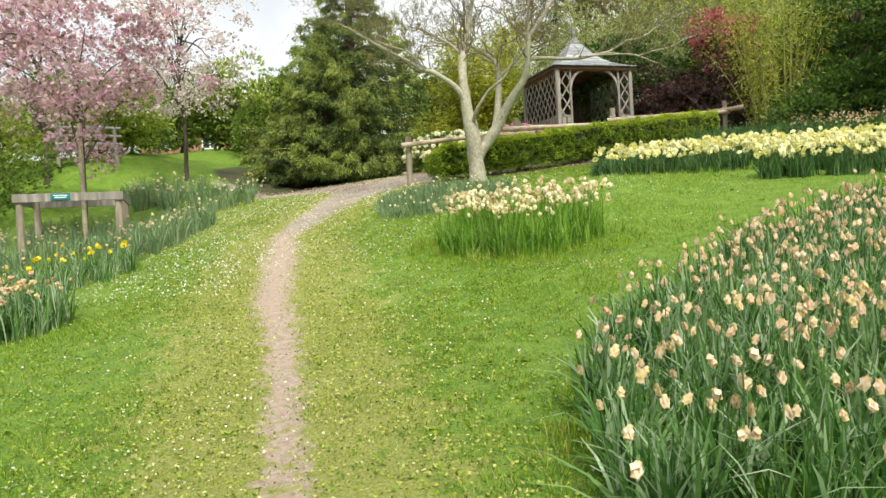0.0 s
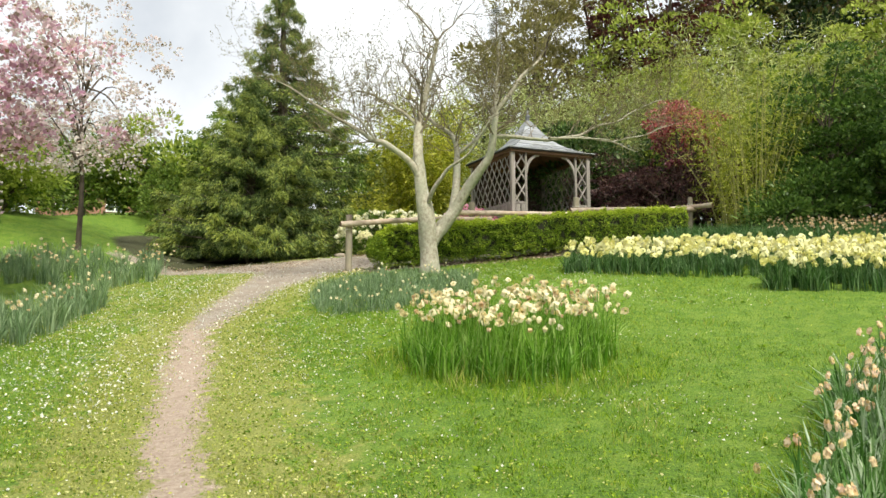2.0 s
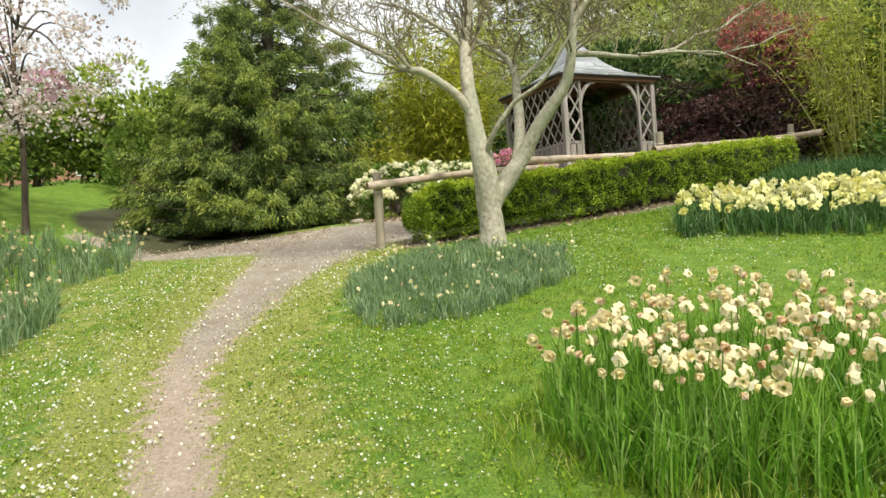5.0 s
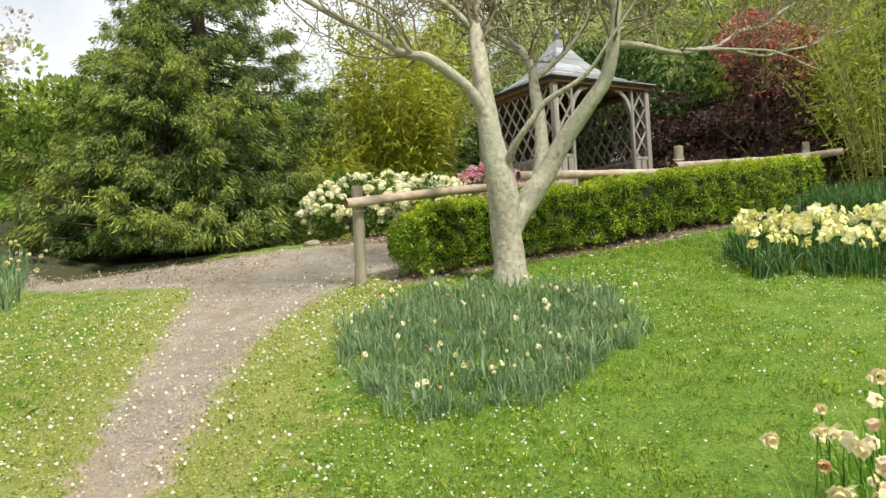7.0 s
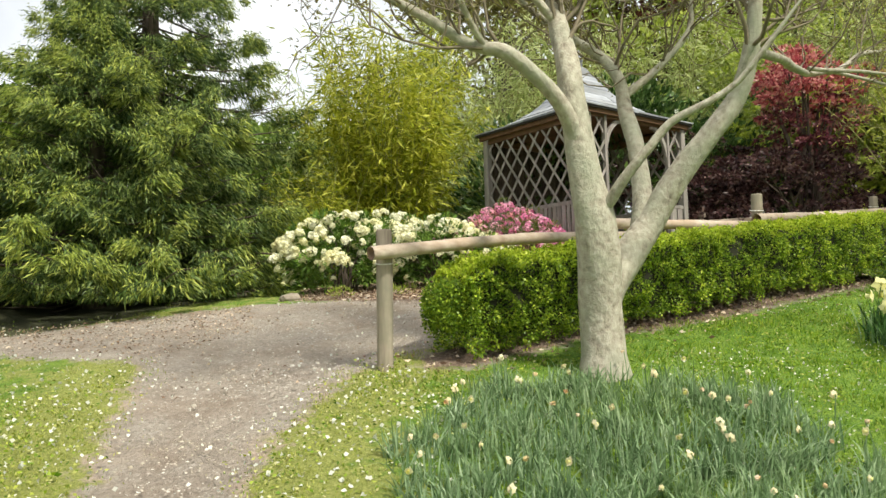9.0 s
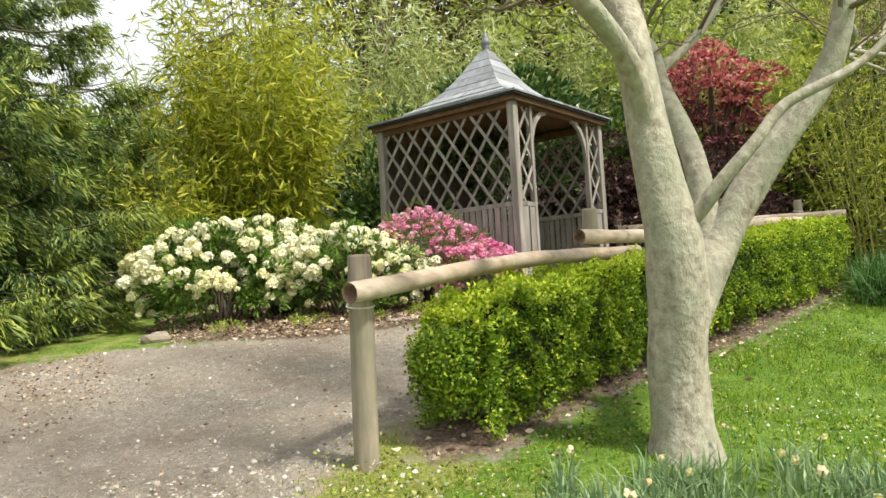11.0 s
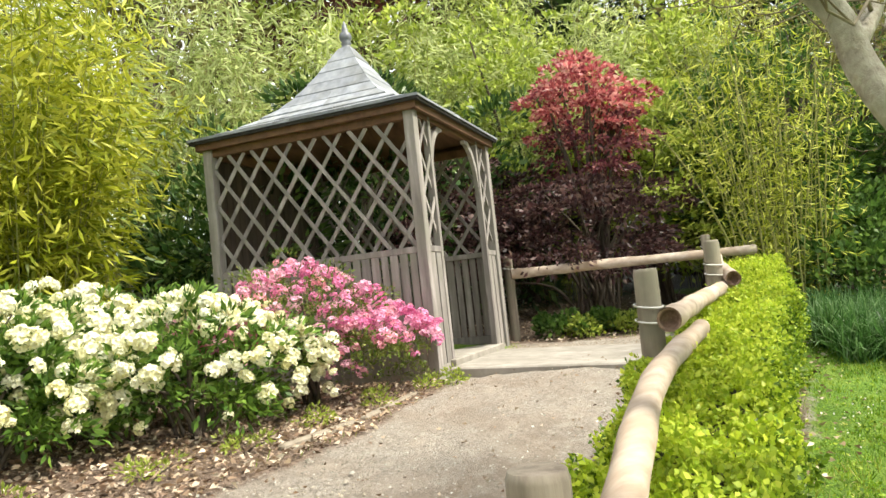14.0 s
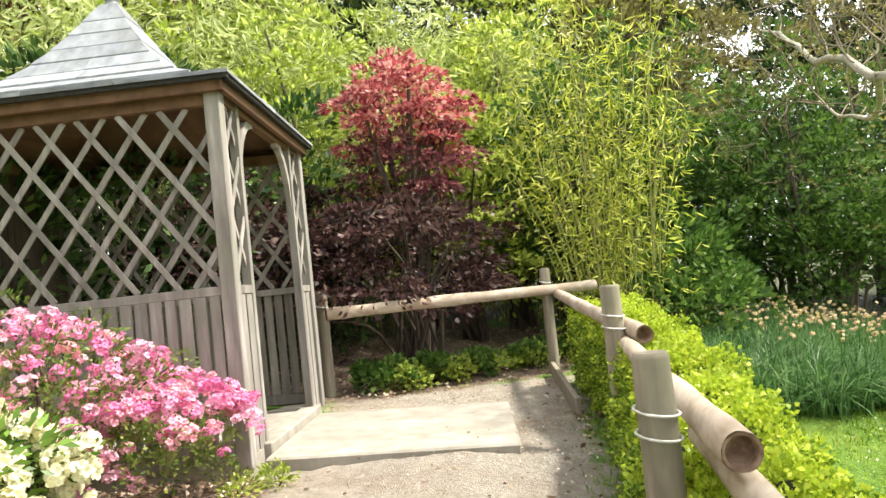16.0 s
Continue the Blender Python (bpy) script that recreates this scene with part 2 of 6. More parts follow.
GRASS = foliage("grass_blades", [(0.065, 0.145, 0.007), (0.14, 0.275, 0.012), (0.24, 0.39, 0.02), (0.42, 0.49, 0.08)], 0.5, 0.4, patch=5.0, mottle=((0.62, 0.70, 0.62), (0.98, 1, 0.9), (1.22, 1.12, 0.82)))
GRASS_DRY = foliage("dry_grass_blades", [(0.18, 0.21, 0.035), (0.31, 0.345, 0.06), (0.46, 0.48, 0.13), (0.58, 0.54, 0.27)], 0.6, 0.35, patch=6.0, mottle=((0.66, 0.72, 0.62), (1, 1, 0.92), (1.12, 1.05, 0.84)))
BLADE_FRESH = foliage("fresh_green_leaves", [(0.06, 0.17, 0.015), (0.15, 0.33, 0.03), (0.25, 0.45, 0.06), (0.40, 0.54, 0.17)], 0.4, 0.45)
NEEDLE_TIP = foliage("new_spruce_tips", [(0.17, 0.235, 0.04), (0.32, 0.39, 0.07), (0.50, 0.54, 0.13)], 0.5, 0.3)
# deep green blades, darkened for the tree shade over the far drift
BLADE_DEEP_SHADED = foliage("deep_green_shaded_leaves", [(0.025, 0.07, 0.015), (0.055, 0.14, 0.034), (0.11, 0.225, 0.065), (0.25, 0.36, 0.18)], 0.4, 0.4)
CUP_SOFT = foliage("soft_yellow_cups", [(0.82, 0.68, 0.34), (0.84, 0.76, 0.5)], 0.6, 0.3, "object")
CLOVER = foliage("clover_leaves", [(0.06, 0.135, 0.008), (0.14, 0.265, 0.012), (0.26, 0.40, 0.025), (0.46, 0.52, 0.10)], 0.5, 0.3, patch=7.0, mottle=((0.6, 0.68, 0.6), (1, 1, 0.9), (1.2, 1.1, 0.85)))
CLOVER_PALE = foliage("trodden_clover_leaves", [(0.20, 0.23, 0.035), (0.35, 0.385, 0.07), (0.50, 0.51, 0.15), (0.64, 0.61, 0.32)], 0.6, 0.3, patch=7.0)
PEBBLE = foliage("gravel_stone", [(0.26, 0.225, 0.185), (0.33, 0.29, 0.245), (0.42, 0.375, 0.32), (0.58, 0.54, 0.48)], 0.85, 0.0)
LITTER = foliage("dry_leaves", [(0.12, 0.07, 0.045), (0.26, 0.17, 0.115), (0.42, 0.30, 0.21), (0.60, 0.47, 0.36), (0.74, 0.64, 0.52)], 0.8, 0.15)


def ground_material():
    m, nt, bsdf = material("ground_cover")

    def mask(name):
        a = nt.nodes.new("ShaderNodeAttribute")
        a.attribute_name = name
        return a.outputs["Fac"]

    def ragged(value, amount, scale):
        add = nt.nodes.new("ShaderNodeMath")
        add.operation = "MULTIPLY_ADD"
        nt.links.new(noise_at(nt, scale, 5.0, rough=0.7), add.inputs[0])
        add.inputs[1].default_value = amount
        nt.links.new(value, add.inputs[2])
        return contrast(nt, add.outputs[0], 0.42 + amount / 2, 0.58 + amount / 2)

    fine = noise_at(nt, 55, 6.0, rough=0.75)
    grass = ramp(nt, contrast(nt, fine, 0.3, 0.7), [(0.025, 0.06, 0.005), (0.09, 0.19, 0.01), (0.23, 0.37, 0.025)])
    grass = mixed(nt, contrast(nt, noise_at(nt, 5.5, 7.0, rough=0.75), 0.44, 0.60), grass, ramp(nt, contrast(nt, fine, 0.3, 0.7), [(0.07, 0.13, 0.012), (0.16, 0.26, 0.025), (0.28, 0.38, 0.05)]))
    dry = ramp(nt, contrast(nt, fine, 0.3, 0.7), [(0.12, 0.145, 0.025), (0.25, 0.28, 0.055), (0.42, 0.42, 0.15)])
    grass = mixed(nt, ragged(mask("worn"), 1.3, 4.5), grass, dry)
    soil = ramp(nt, contrast(nt, noise_at(nt, 30, 6.0), 0.3, 0.7), [(0.32, 0.24, 0.185), (0.42, 0.33, 0.26), (0.51, 0.415, 0.335)])
    vor = nt.nodes.new("ShaderNodeTexVoronoi")
    vor.inputs["Scale"].default_value = 60
    tc = nt.nodes.new("ShaderNodeTexCoord")
    nt.links.new(tc.outputs["Object"], vor.inputs["Vector"])
    grit = ramp(nt, vor.outputs["Color"], [(0.235, 0.204, 0.166), (0.305, 0.266, 0.22), (0.36, 0.316, 0.265), (0.47, 0.425, 0.37)])
    grit = mixed(nt, contrast(nt, noise_at(nt, 1.7, 6.0), 0.42, 0.66), grit, (0.27, 0.215, 0.165))
    grit = mixed(nt, contrast(nt, noise_at(nt, 9.0, 6.0, rough=0.75), 0.52, 0.72), grit, (0.43, 0.385, 0.32))
    grit = mixed(nt, contrast(nt, noise_at(nt, 2.4, 7.0, rough=0.75), 0.50, 0.68), grit, (0.41, 0.345, 0.28))
    grit = mixed(nt, ragged(mask("litter"), 0.5, 6.0), grit, ramp(nt, vor.outputs["Color"], [(0.10, 0.065, 0.045), (0.20, 0.14, 0.10), (0.36, 0.265, 0.195)]))
    c = mixed(nt, ragged(mask("trail"), 1.2, 7.0), grass, soil)
    c = mixed(nt, ragged(mask("gravel"), 1.0, 5.0), c, grit)
    # tree shade coloured into the ground as dark soil
    c = mixed(nt, ragged(mask("soil_shade_tint"), 0.4, 3.0), c, ramp(nt, fine, [(0.03, 0.034, 0.014), (0.085, 0.09, 0.035)]))
    nt.links.new(c, bsdf.inputs["Base Color"])
    bsdf.inputs["Roughness"].default_value = 0.95
    bumped(nt, bsdf, fine, 0.9, 0.03)
    return m


GROUND = ground_material()


# ---- helpers for building ----
def mesh_of(name, verts, faces, mat, smooth=False):
    me = bpy.data.meshes.new(name)
    me.from_pydata([tuple(v) for v in verts], [], [tuple(f) for f in faces])
    me.materials.append(mat)
    if smooth:
        me.polygons.foreach_set("use_smooth", [True] * len(me.polygons))
    me.update()
    return me


def quad_mesh(name, verts, quads, mat, smooth=False):
    """A mesh of quads from arrays."""
    verts, quads = np.asarray(verts, dtype=np.float32), np.asarray(quads, dtype=np.int32)
    me = bpy.data.meshes.new(name)
    me.vertices.add(len(verts))
    me.vertices.foreach_set("co", verts.reshape(-1))
    me.loops.add(quads.size)
    me.loops.foreach_set("vertex_index", quads.reshape(-1))
    me.polygons.add(len(quads))
    me.polygons.foreach_set("loop_start", np.arange(0, quads.size, 4, dtype=np.int32))
    if smooth:
        me.polygons.foreach_set("use_smooth", np.ones(len(quads), dtype=bool))
    me.materials.append(mat)
    me.update(calc_edges=True)
    return me


def placed(name, me, parent=None, m=None, label="", kind=""):
    ob = new(name, me)
    ob.parent = parent
    if m is not None:
        ob.matrix_basis = m
    return tagged(ob, label=label, kind=kind)


def part(name, bm, mat, parent, label="", smooth=False):
    me = bpy.data.meshes.new(name)
    bm.to_mesh(me)
    bm.free()
    me.materials.append(mat)
    if smooth:
        me.polygons.foreach_set("use_smooth", [True] * len(me.polygons))
    return placed(name, me, parent, label=label)


def thing(name, m, label, category, group="", kind=""):
    return tagged_at(new(name), m, label, category, group, kind)


def tagged_at(ob, m, label, category, group, kind):
    ob.matrix_basis = m
    ob.empty_display_size = 0.1
    return tagged(ob, label, category, group, kind)


def box_bm(lo, hi, bevel=0.004):
    bm = bmesh.new()
    bmesh.ops.create_cube(bm, size=1)
    lo, hi = Vector(lo), Vector(hi)
    for v in bm.verts:
        v.co = Vector([(lo[i] + hi[i]) / 2 + v.co[i] * (hi[i] - lo[i]) for i in range(3)])
    if bevel:
        bmesh.ops.bevel(bm, geom=bm.edges[:], offset=bevel, segments=1, affect="EDGES")
    return bm


def bar_bm(a, b, width, thick, normal, bevel=0.003):
    """A flat bar from a to b; normal: the way its broad side looks."""
    a, b, normal = Vector(a), Vector(b), Vector(normal).normalized()
    along = (b - a).normalized()
    side = along.cross(normal).normalized()
    bm = box_bm((-width / 2, -thick / 2, 0), (width / 2, thick / 2, (b - a).length), bevel)
    m = Matrix((side, normal, along)).transposed().to_4x4()
    m.translation = a
    bm.transform(m)
    return bm


def unit(v):
    return v / np.maximum(np.linalg.norm(v, axis=-1, keepdims=True), 1e-9)


def spread(n):
    return unit(rng.normal(size=(n, 3)))


def leaf_arrays(p, d, length, width, fold=0.15):
    """Pointed, slightly folded leaves at p along d."""
    n = len(p)
    d = unit(d)
    side = unit(np.cross(d, spread(n)))
    up = np.cross(side, d)
    length, width = np.broadcast_to(length, n)[:, None], np.broadcast_to(width, n)[:, None]
    mid = p + d * length * 0.45 + up * width * fold
    v = np.stack([p, mid + side * width / 2, p + d * length - up * length * 0.08, mid - side * width / 2], 1)
    return v.reshape(-1, 3)


def leaf_mesh(name, p, d, length, width, mat, fold=0.15):
    v = leaf_arrays(p, d, length, width, fold)
    return quad_mesh(name, v, np.arange(len(v)).reshape(-1, 4), mat)


def strip_arrays(c, s):
    """Ribbons: centre lines c (n, k, 3) and half-width vectors s (n, k, 3)."""
    n, k, _ = c.shape
    v = np.stack([c - s, c + s], 2).reshape(-1, 3)
    base = (np.arange(n) * k * 2)[:, None] + (np.arange(k - 1) * 2)[None, :]
    q = np.stack([base, base + 1, base + 3, base + 2], -1).reshape(-1, 4)
    return v, q


def tube_arrays(points, radii, sides=8, wobble=0.0):
    points = [Vector(p) for p in points]
    verts, quads = [], []
    ref = Vector((0.31, 0.87, 0.12)).normalized()
    for i, p in enumerate(points):
        d = (points[min(i + 1, len(points) - 1)] - points[max(i - 1, 0)]).normalized()
        a = d.cross(ref).normalized()
        b = d.cross(a)
        for s in range(sides):
            t = 2 * math.pi * s / sides
            r = radii[i] * (1 + wobble * noise.noise(p * 3 + Vector((math.cos(t), math.sin(t), 0)) * 1.3))
            verts.append(p + (a * math.cos(t) + b * math.sin(t)) * r)
    for i in range(len(points) - 1):
        for s in range(sides):
            j, k = i * sides, (s + 1) % sides
            quads.append((j + s, j + k, j + sides + k, j + sides + s))
    return [tuple(v) for v in verts], quads


def smooth_line(points, steps=5):
    """Catmull-Rom through a few control points."""
    p = [Vector(q) for q in points]
    p = [p[0] * 2 - p[1]] + p + [p[-1] * 2 - p[-2]]
    out = []
    for i in range(1, len(p) - 2):
        for s in range(steps):
            t = s / steps
            a, b, c, d = p[i - 1], p[i], p[i + 1], p[i + 2]
            out.append(0.5 * (2 * b + (c - a) * t + (2 * a - 5 * b + 4 * c - d) * t * t + (3 * b - a - 3 * c + d) * t ** 3))
    return out + [p[-2]]


class Tubes:
    """Several tubes gathered into one mesh."""

    def __init__(self):
        self.v, self.q = [], []

    def add(self, points, radii, sides=6, wobble=0.0):
        v, q = tube_arrays(points, radii, sides, wobble)
        n = len(self.v)
        self.v += v
        self.q += [tuple(i + n for i in f) for f in q]

    def mesh(self, name, mat):
        return quad_mesh(name, self.v, self.q, mat, True)


# ---- ground ----
SLOPE_Y = np.array([-40, -8, -3.6, 0, 1.2, 3, 4, 6, 8, 10, 11.2, 12.7, 13.5, 15, 20, 30, 45, 80])
SLOPE_Z = np.array([-5.5, -0.95, -0.3, 0.32, 0.52, 0.79, 0.98, 1.37, 1.87, 2.34, 2.53, 2.85, 2.94, 3.0, 3.7, 5.4, 7.0, 8.0])


def ground_z(x, y):
    x, y = np.asarray(x, dtype=float), np.asarray(y, dtype=float)
    z = sum(np.interp(y + d, SLOPE_Y, SLOPE_Z) for d in (-0.8, -0.4, 0, 0.4, 0.8)) / 5
    return z + 0.04 * np.clip(x + 0.5, -4, 0) + 0.28 * np.clip(-x - 4.7, 0, 5) * np.clip((y - 7.5) / 4, 0, 1) + 0.11 * np.exp(-((x - 2.75) ** 2 + (y - 12.95) ** 2) / 0.9) + 0.02 * np.clip(x - 1, 0, 2) * np.clip((y - 11.5) / 1.5, 0, 1)


def gz(x, y):
    return float(ground_z(x, y))


# the trodden line: x, y, width
TRAIL = ((3.9, -4.0, 0.14), (2.9, -0.74, 0.16), (1.6, 1.55, 0.27), (0.72, 2.9, 0.38), (-0.31, 4.9, 0.45), (-1.02, 6.2, 0.45), (-1.3, 7.6, 0.62), (-1.42, 8.8, 0.9), (-1.4, 10.3, 1.6), (-1.2, 11.4, 1.6))
# centre line of the hedge under the rails
HEDGE_LINE = ((0.07, 10.32), (1.57, 11.27), (3.42, 12.20), (5.36, 13.46))


def distance_to_line(x, y, line, wide=False):
    best, width = np.full(x.shape, 1e9), np.zeros(x.shape)
    for a, b in zip(line[:-1], line[1:]):
        dx, dy = b[0] - a[0], b[1] - a[1]
        t = np.clip(((x - a[0]) * dx + (y - a[1]) * dy) / (dx * dx + dy * dy), 0, 1)
        d = np.hypot(x - a[0] - t * dx, y - a[1] - t * dy)
        w = (a[2] + (b[2] - a[2]) * t) if wide else 0
        nearer = d < best
        best = np.where(nearer, d, best)
        width = np.where(nearer, w, width)
    return (best, width) if wide else best


def inside(x, y, poly, soft=0.15):
    """1 inside a polygon, falling to 0 over soft metres outside it; 0.5 on its rim."""
    x, y = np.asarray(x, dtype=float), np.asarray(y, dtype=float)
    hit = np.zeros(x.shape, dtype=bool)
    for (x0, y0), (x1, y1) in zip(poly, poly[1:] + poly[:1]):
        cross = ((y0 > y) != (y1 > y)) & (x < (x1 - x0) * (y - y0) / (y1 - y0 + 1e-12) + x0)
        hit ^= cross
    d = distance_to_line(x, y, list(poly) + [poly[0]])
    return np.clip(0.5 + np.where(hit, d, -d) / (2 * soft), 0, 1)


GRAVEL_AREA = [(-6.2, 12.0), (-4.5, 11.55), (-2.3, 10.7), (-1.9, 9.6), (-0.75, 9.9), (-0.35, 10.45), (1.3, 11.55), (3.1, 12.45), (5.6, 13.9), (4.0, 15.3), (1.9, 13.85), (0.5, 13.25), (-0.6, 12.95), (-2.3, 12.95), (-4.2, 12.2), (-6.2, 12.3)]
LITTER_AREA = [(-1.7, 13.1), (-0.4, 12.75), (0.7, 13.1), (2.0, 13.8), (2.0, 14.6), (0, 15.6), (-1.7, 15.4)]
LITTER_BACK = [(3.6, 15.2), (5.7, 14.0), (9, 15.5), (8, 19), (3, 18)]
CONIFER_AT = (-4.6, 15.0)


def masks(x, y):
    d, w = distance_to_line(x, y, TRAIL, True)
    trail = np.clip(0.5 + (w / 2 - d) / np.interp(y, [0, 5], [0.42, 0.75]), 0, 1)
    worn = np.clip(0.92 - (d - w / 2) / 1.7, 0, 1) * np.where(y > 11, 0.5, 1)
    # thin dry turf between the path and the cherries
    worn = np.maximum(worn, 0.5 * np.clip((y - 5) / 2, 0, 1) * np.clip((-x - 1.2) / 0.6, 0, 1) * np.clip((x + 6) / 1.5, 0, 1))
    gravel = np.maximum(inside(x, y, GRAVEL_AREA, 0.35), np.clip(0.5 + (w / 2 - d) / 0.75, 0, 1) * np.clip((y - 4.5) / 3, 0, 0.9))
    litter = np.maximum(inside(x, y, LITTER_AREA, 0.2), inside(x, y, LITTER_BACK, 0.3))
    hedge = np.clip(0.95 - distance_to_line(x, y, HEDGE_LINE) / 0.55, 0, 1)
    litter = np.maximum(litter, hedge)
    gravel = np.maximum(gravel, litter)
    # painted shade: round the spruce, behind the thicket, below the right-hand evergreens
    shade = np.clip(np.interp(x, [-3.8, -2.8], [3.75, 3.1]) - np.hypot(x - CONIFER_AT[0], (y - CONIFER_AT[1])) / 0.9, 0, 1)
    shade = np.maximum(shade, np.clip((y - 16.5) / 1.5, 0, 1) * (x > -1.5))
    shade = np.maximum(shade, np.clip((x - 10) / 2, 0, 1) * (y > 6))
    return trail, worn, gravel, litter, shade


def build_ground():
    def axis(lo, hi, step, far):
        out = [lo - f for f in far[::-1]] + list(np.arange(lo, hi, step)) + [hi + f for f in far]
        return np.array(out)

    far = [1, 2.5, 5, 9, 15, 24, 40, 70, 130, 300, 800, 2500]
    xs, ys = axis(-9, 11, 0.085, far), axis(-5, 18, 0.085, far)
    gx, gy = np.meshgrid(xs, ys)
    z = ground_z(gx, gy)
    z = z + 0.02 * np.sin(gx * 1.7 + 0.6 * gy) * np.sin(gy * 1.3) + rng.normal(size=z.shape) * 0.004 * ((gx > -9) & (gx < 11) & (gy > -5) & (gy < 18))
    trail, worn, gravel, litter, shade = masks(gx, gy)
    z = z - 0.025 * trail - 0.015 * gravel * (1 - litter)
    verts = np.stack([gx, gy, z], -1).reshape(-1, 3)
    h, w = gx.shape
    idx = np.arange(h * w).reshape(h, w)
    quads = np.stack([idx[:-1, :-1], idx[:-1, 1:], idx[1:, 1:], idx[1:, :-1]], -1).reshape(-1, 4)
    values = {"trail": trail, "worn": worn, "gravel": gravel, "litter": litter, "soil_shade_tint": shade}

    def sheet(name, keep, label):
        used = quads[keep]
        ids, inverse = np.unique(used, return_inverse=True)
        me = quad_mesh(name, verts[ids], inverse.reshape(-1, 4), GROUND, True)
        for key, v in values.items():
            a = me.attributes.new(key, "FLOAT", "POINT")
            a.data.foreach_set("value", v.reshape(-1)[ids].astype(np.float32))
        tagged(new(name, me), label, "ground", kind="structure")

    is_path = np.maximum(trail, gravel * (1 - litter)).reshape(-1)[quads].mean(1) > 0.5
    is_bed = (litter.reshape(-1)[quads].mean(1) > 0.5) & ~is_path
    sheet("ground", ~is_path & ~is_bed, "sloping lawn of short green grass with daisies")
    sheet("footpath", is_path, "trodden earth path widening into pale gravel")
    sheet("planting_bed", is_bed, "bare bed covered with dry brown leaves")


build_ground()


# ---- gazebo ----
GZ_TURN, GZ_SIDE, GZ_DADO, GZ_TOP = 34.6, 2.02, 0.93, 2.05
GZ_POSE = pose(2.0, 14.0, 3.1, 0, 0, GZ_TURN)


def lattice(parent, origin, along, width, z0, z1, pitch, slope, out, thick=0.012, slat=0.034):
    """Two layers of crossing slats in a panel that starts at origin and runs along."""
    origin, along, out = Vector(origin), Vector(along), Vector(out)
    height = z1 - z0
    run = height / slope
    for sign in (1, -1):
        k = -int(run / pitch) - 1
        while k * pitch < width + run:
            s0 = k * pitch + (0 if sign > 0 else pitch * 0.5)
            # ends of the slat in panel coordinates, clipped to the panel
            a, b = (s0, 0.0), (s0 + run, height)
            if sign < 0:
                a, b = (s0 + run, 0.0), (s0, height)
            k += 1
            t0, t1 = 0.0, 1.0
            dx = b[0] - a[0]
            for lim, keep_more in ((0.0, True), (width, False)):
                t = (lim - a[0]) / dx
                if (dx > 0) == keep_more:
                    t0 = max(t0, t)
                else:
                    t1 = min(t1, t)
            if t1 - t0 < 0.08:
                continue
            p = [origin + along * (a[0] + dx * t) + Vector((0, 0, z0 + height * t)) + out * (0.007 * sign) for t in (t0, t1)]
            part("lattice_slat", bar_bm(p[0], p[1], slat * (0.92 + 0.16 * random.random()), thick, out, 0.002), WOOD_GREY, parent)


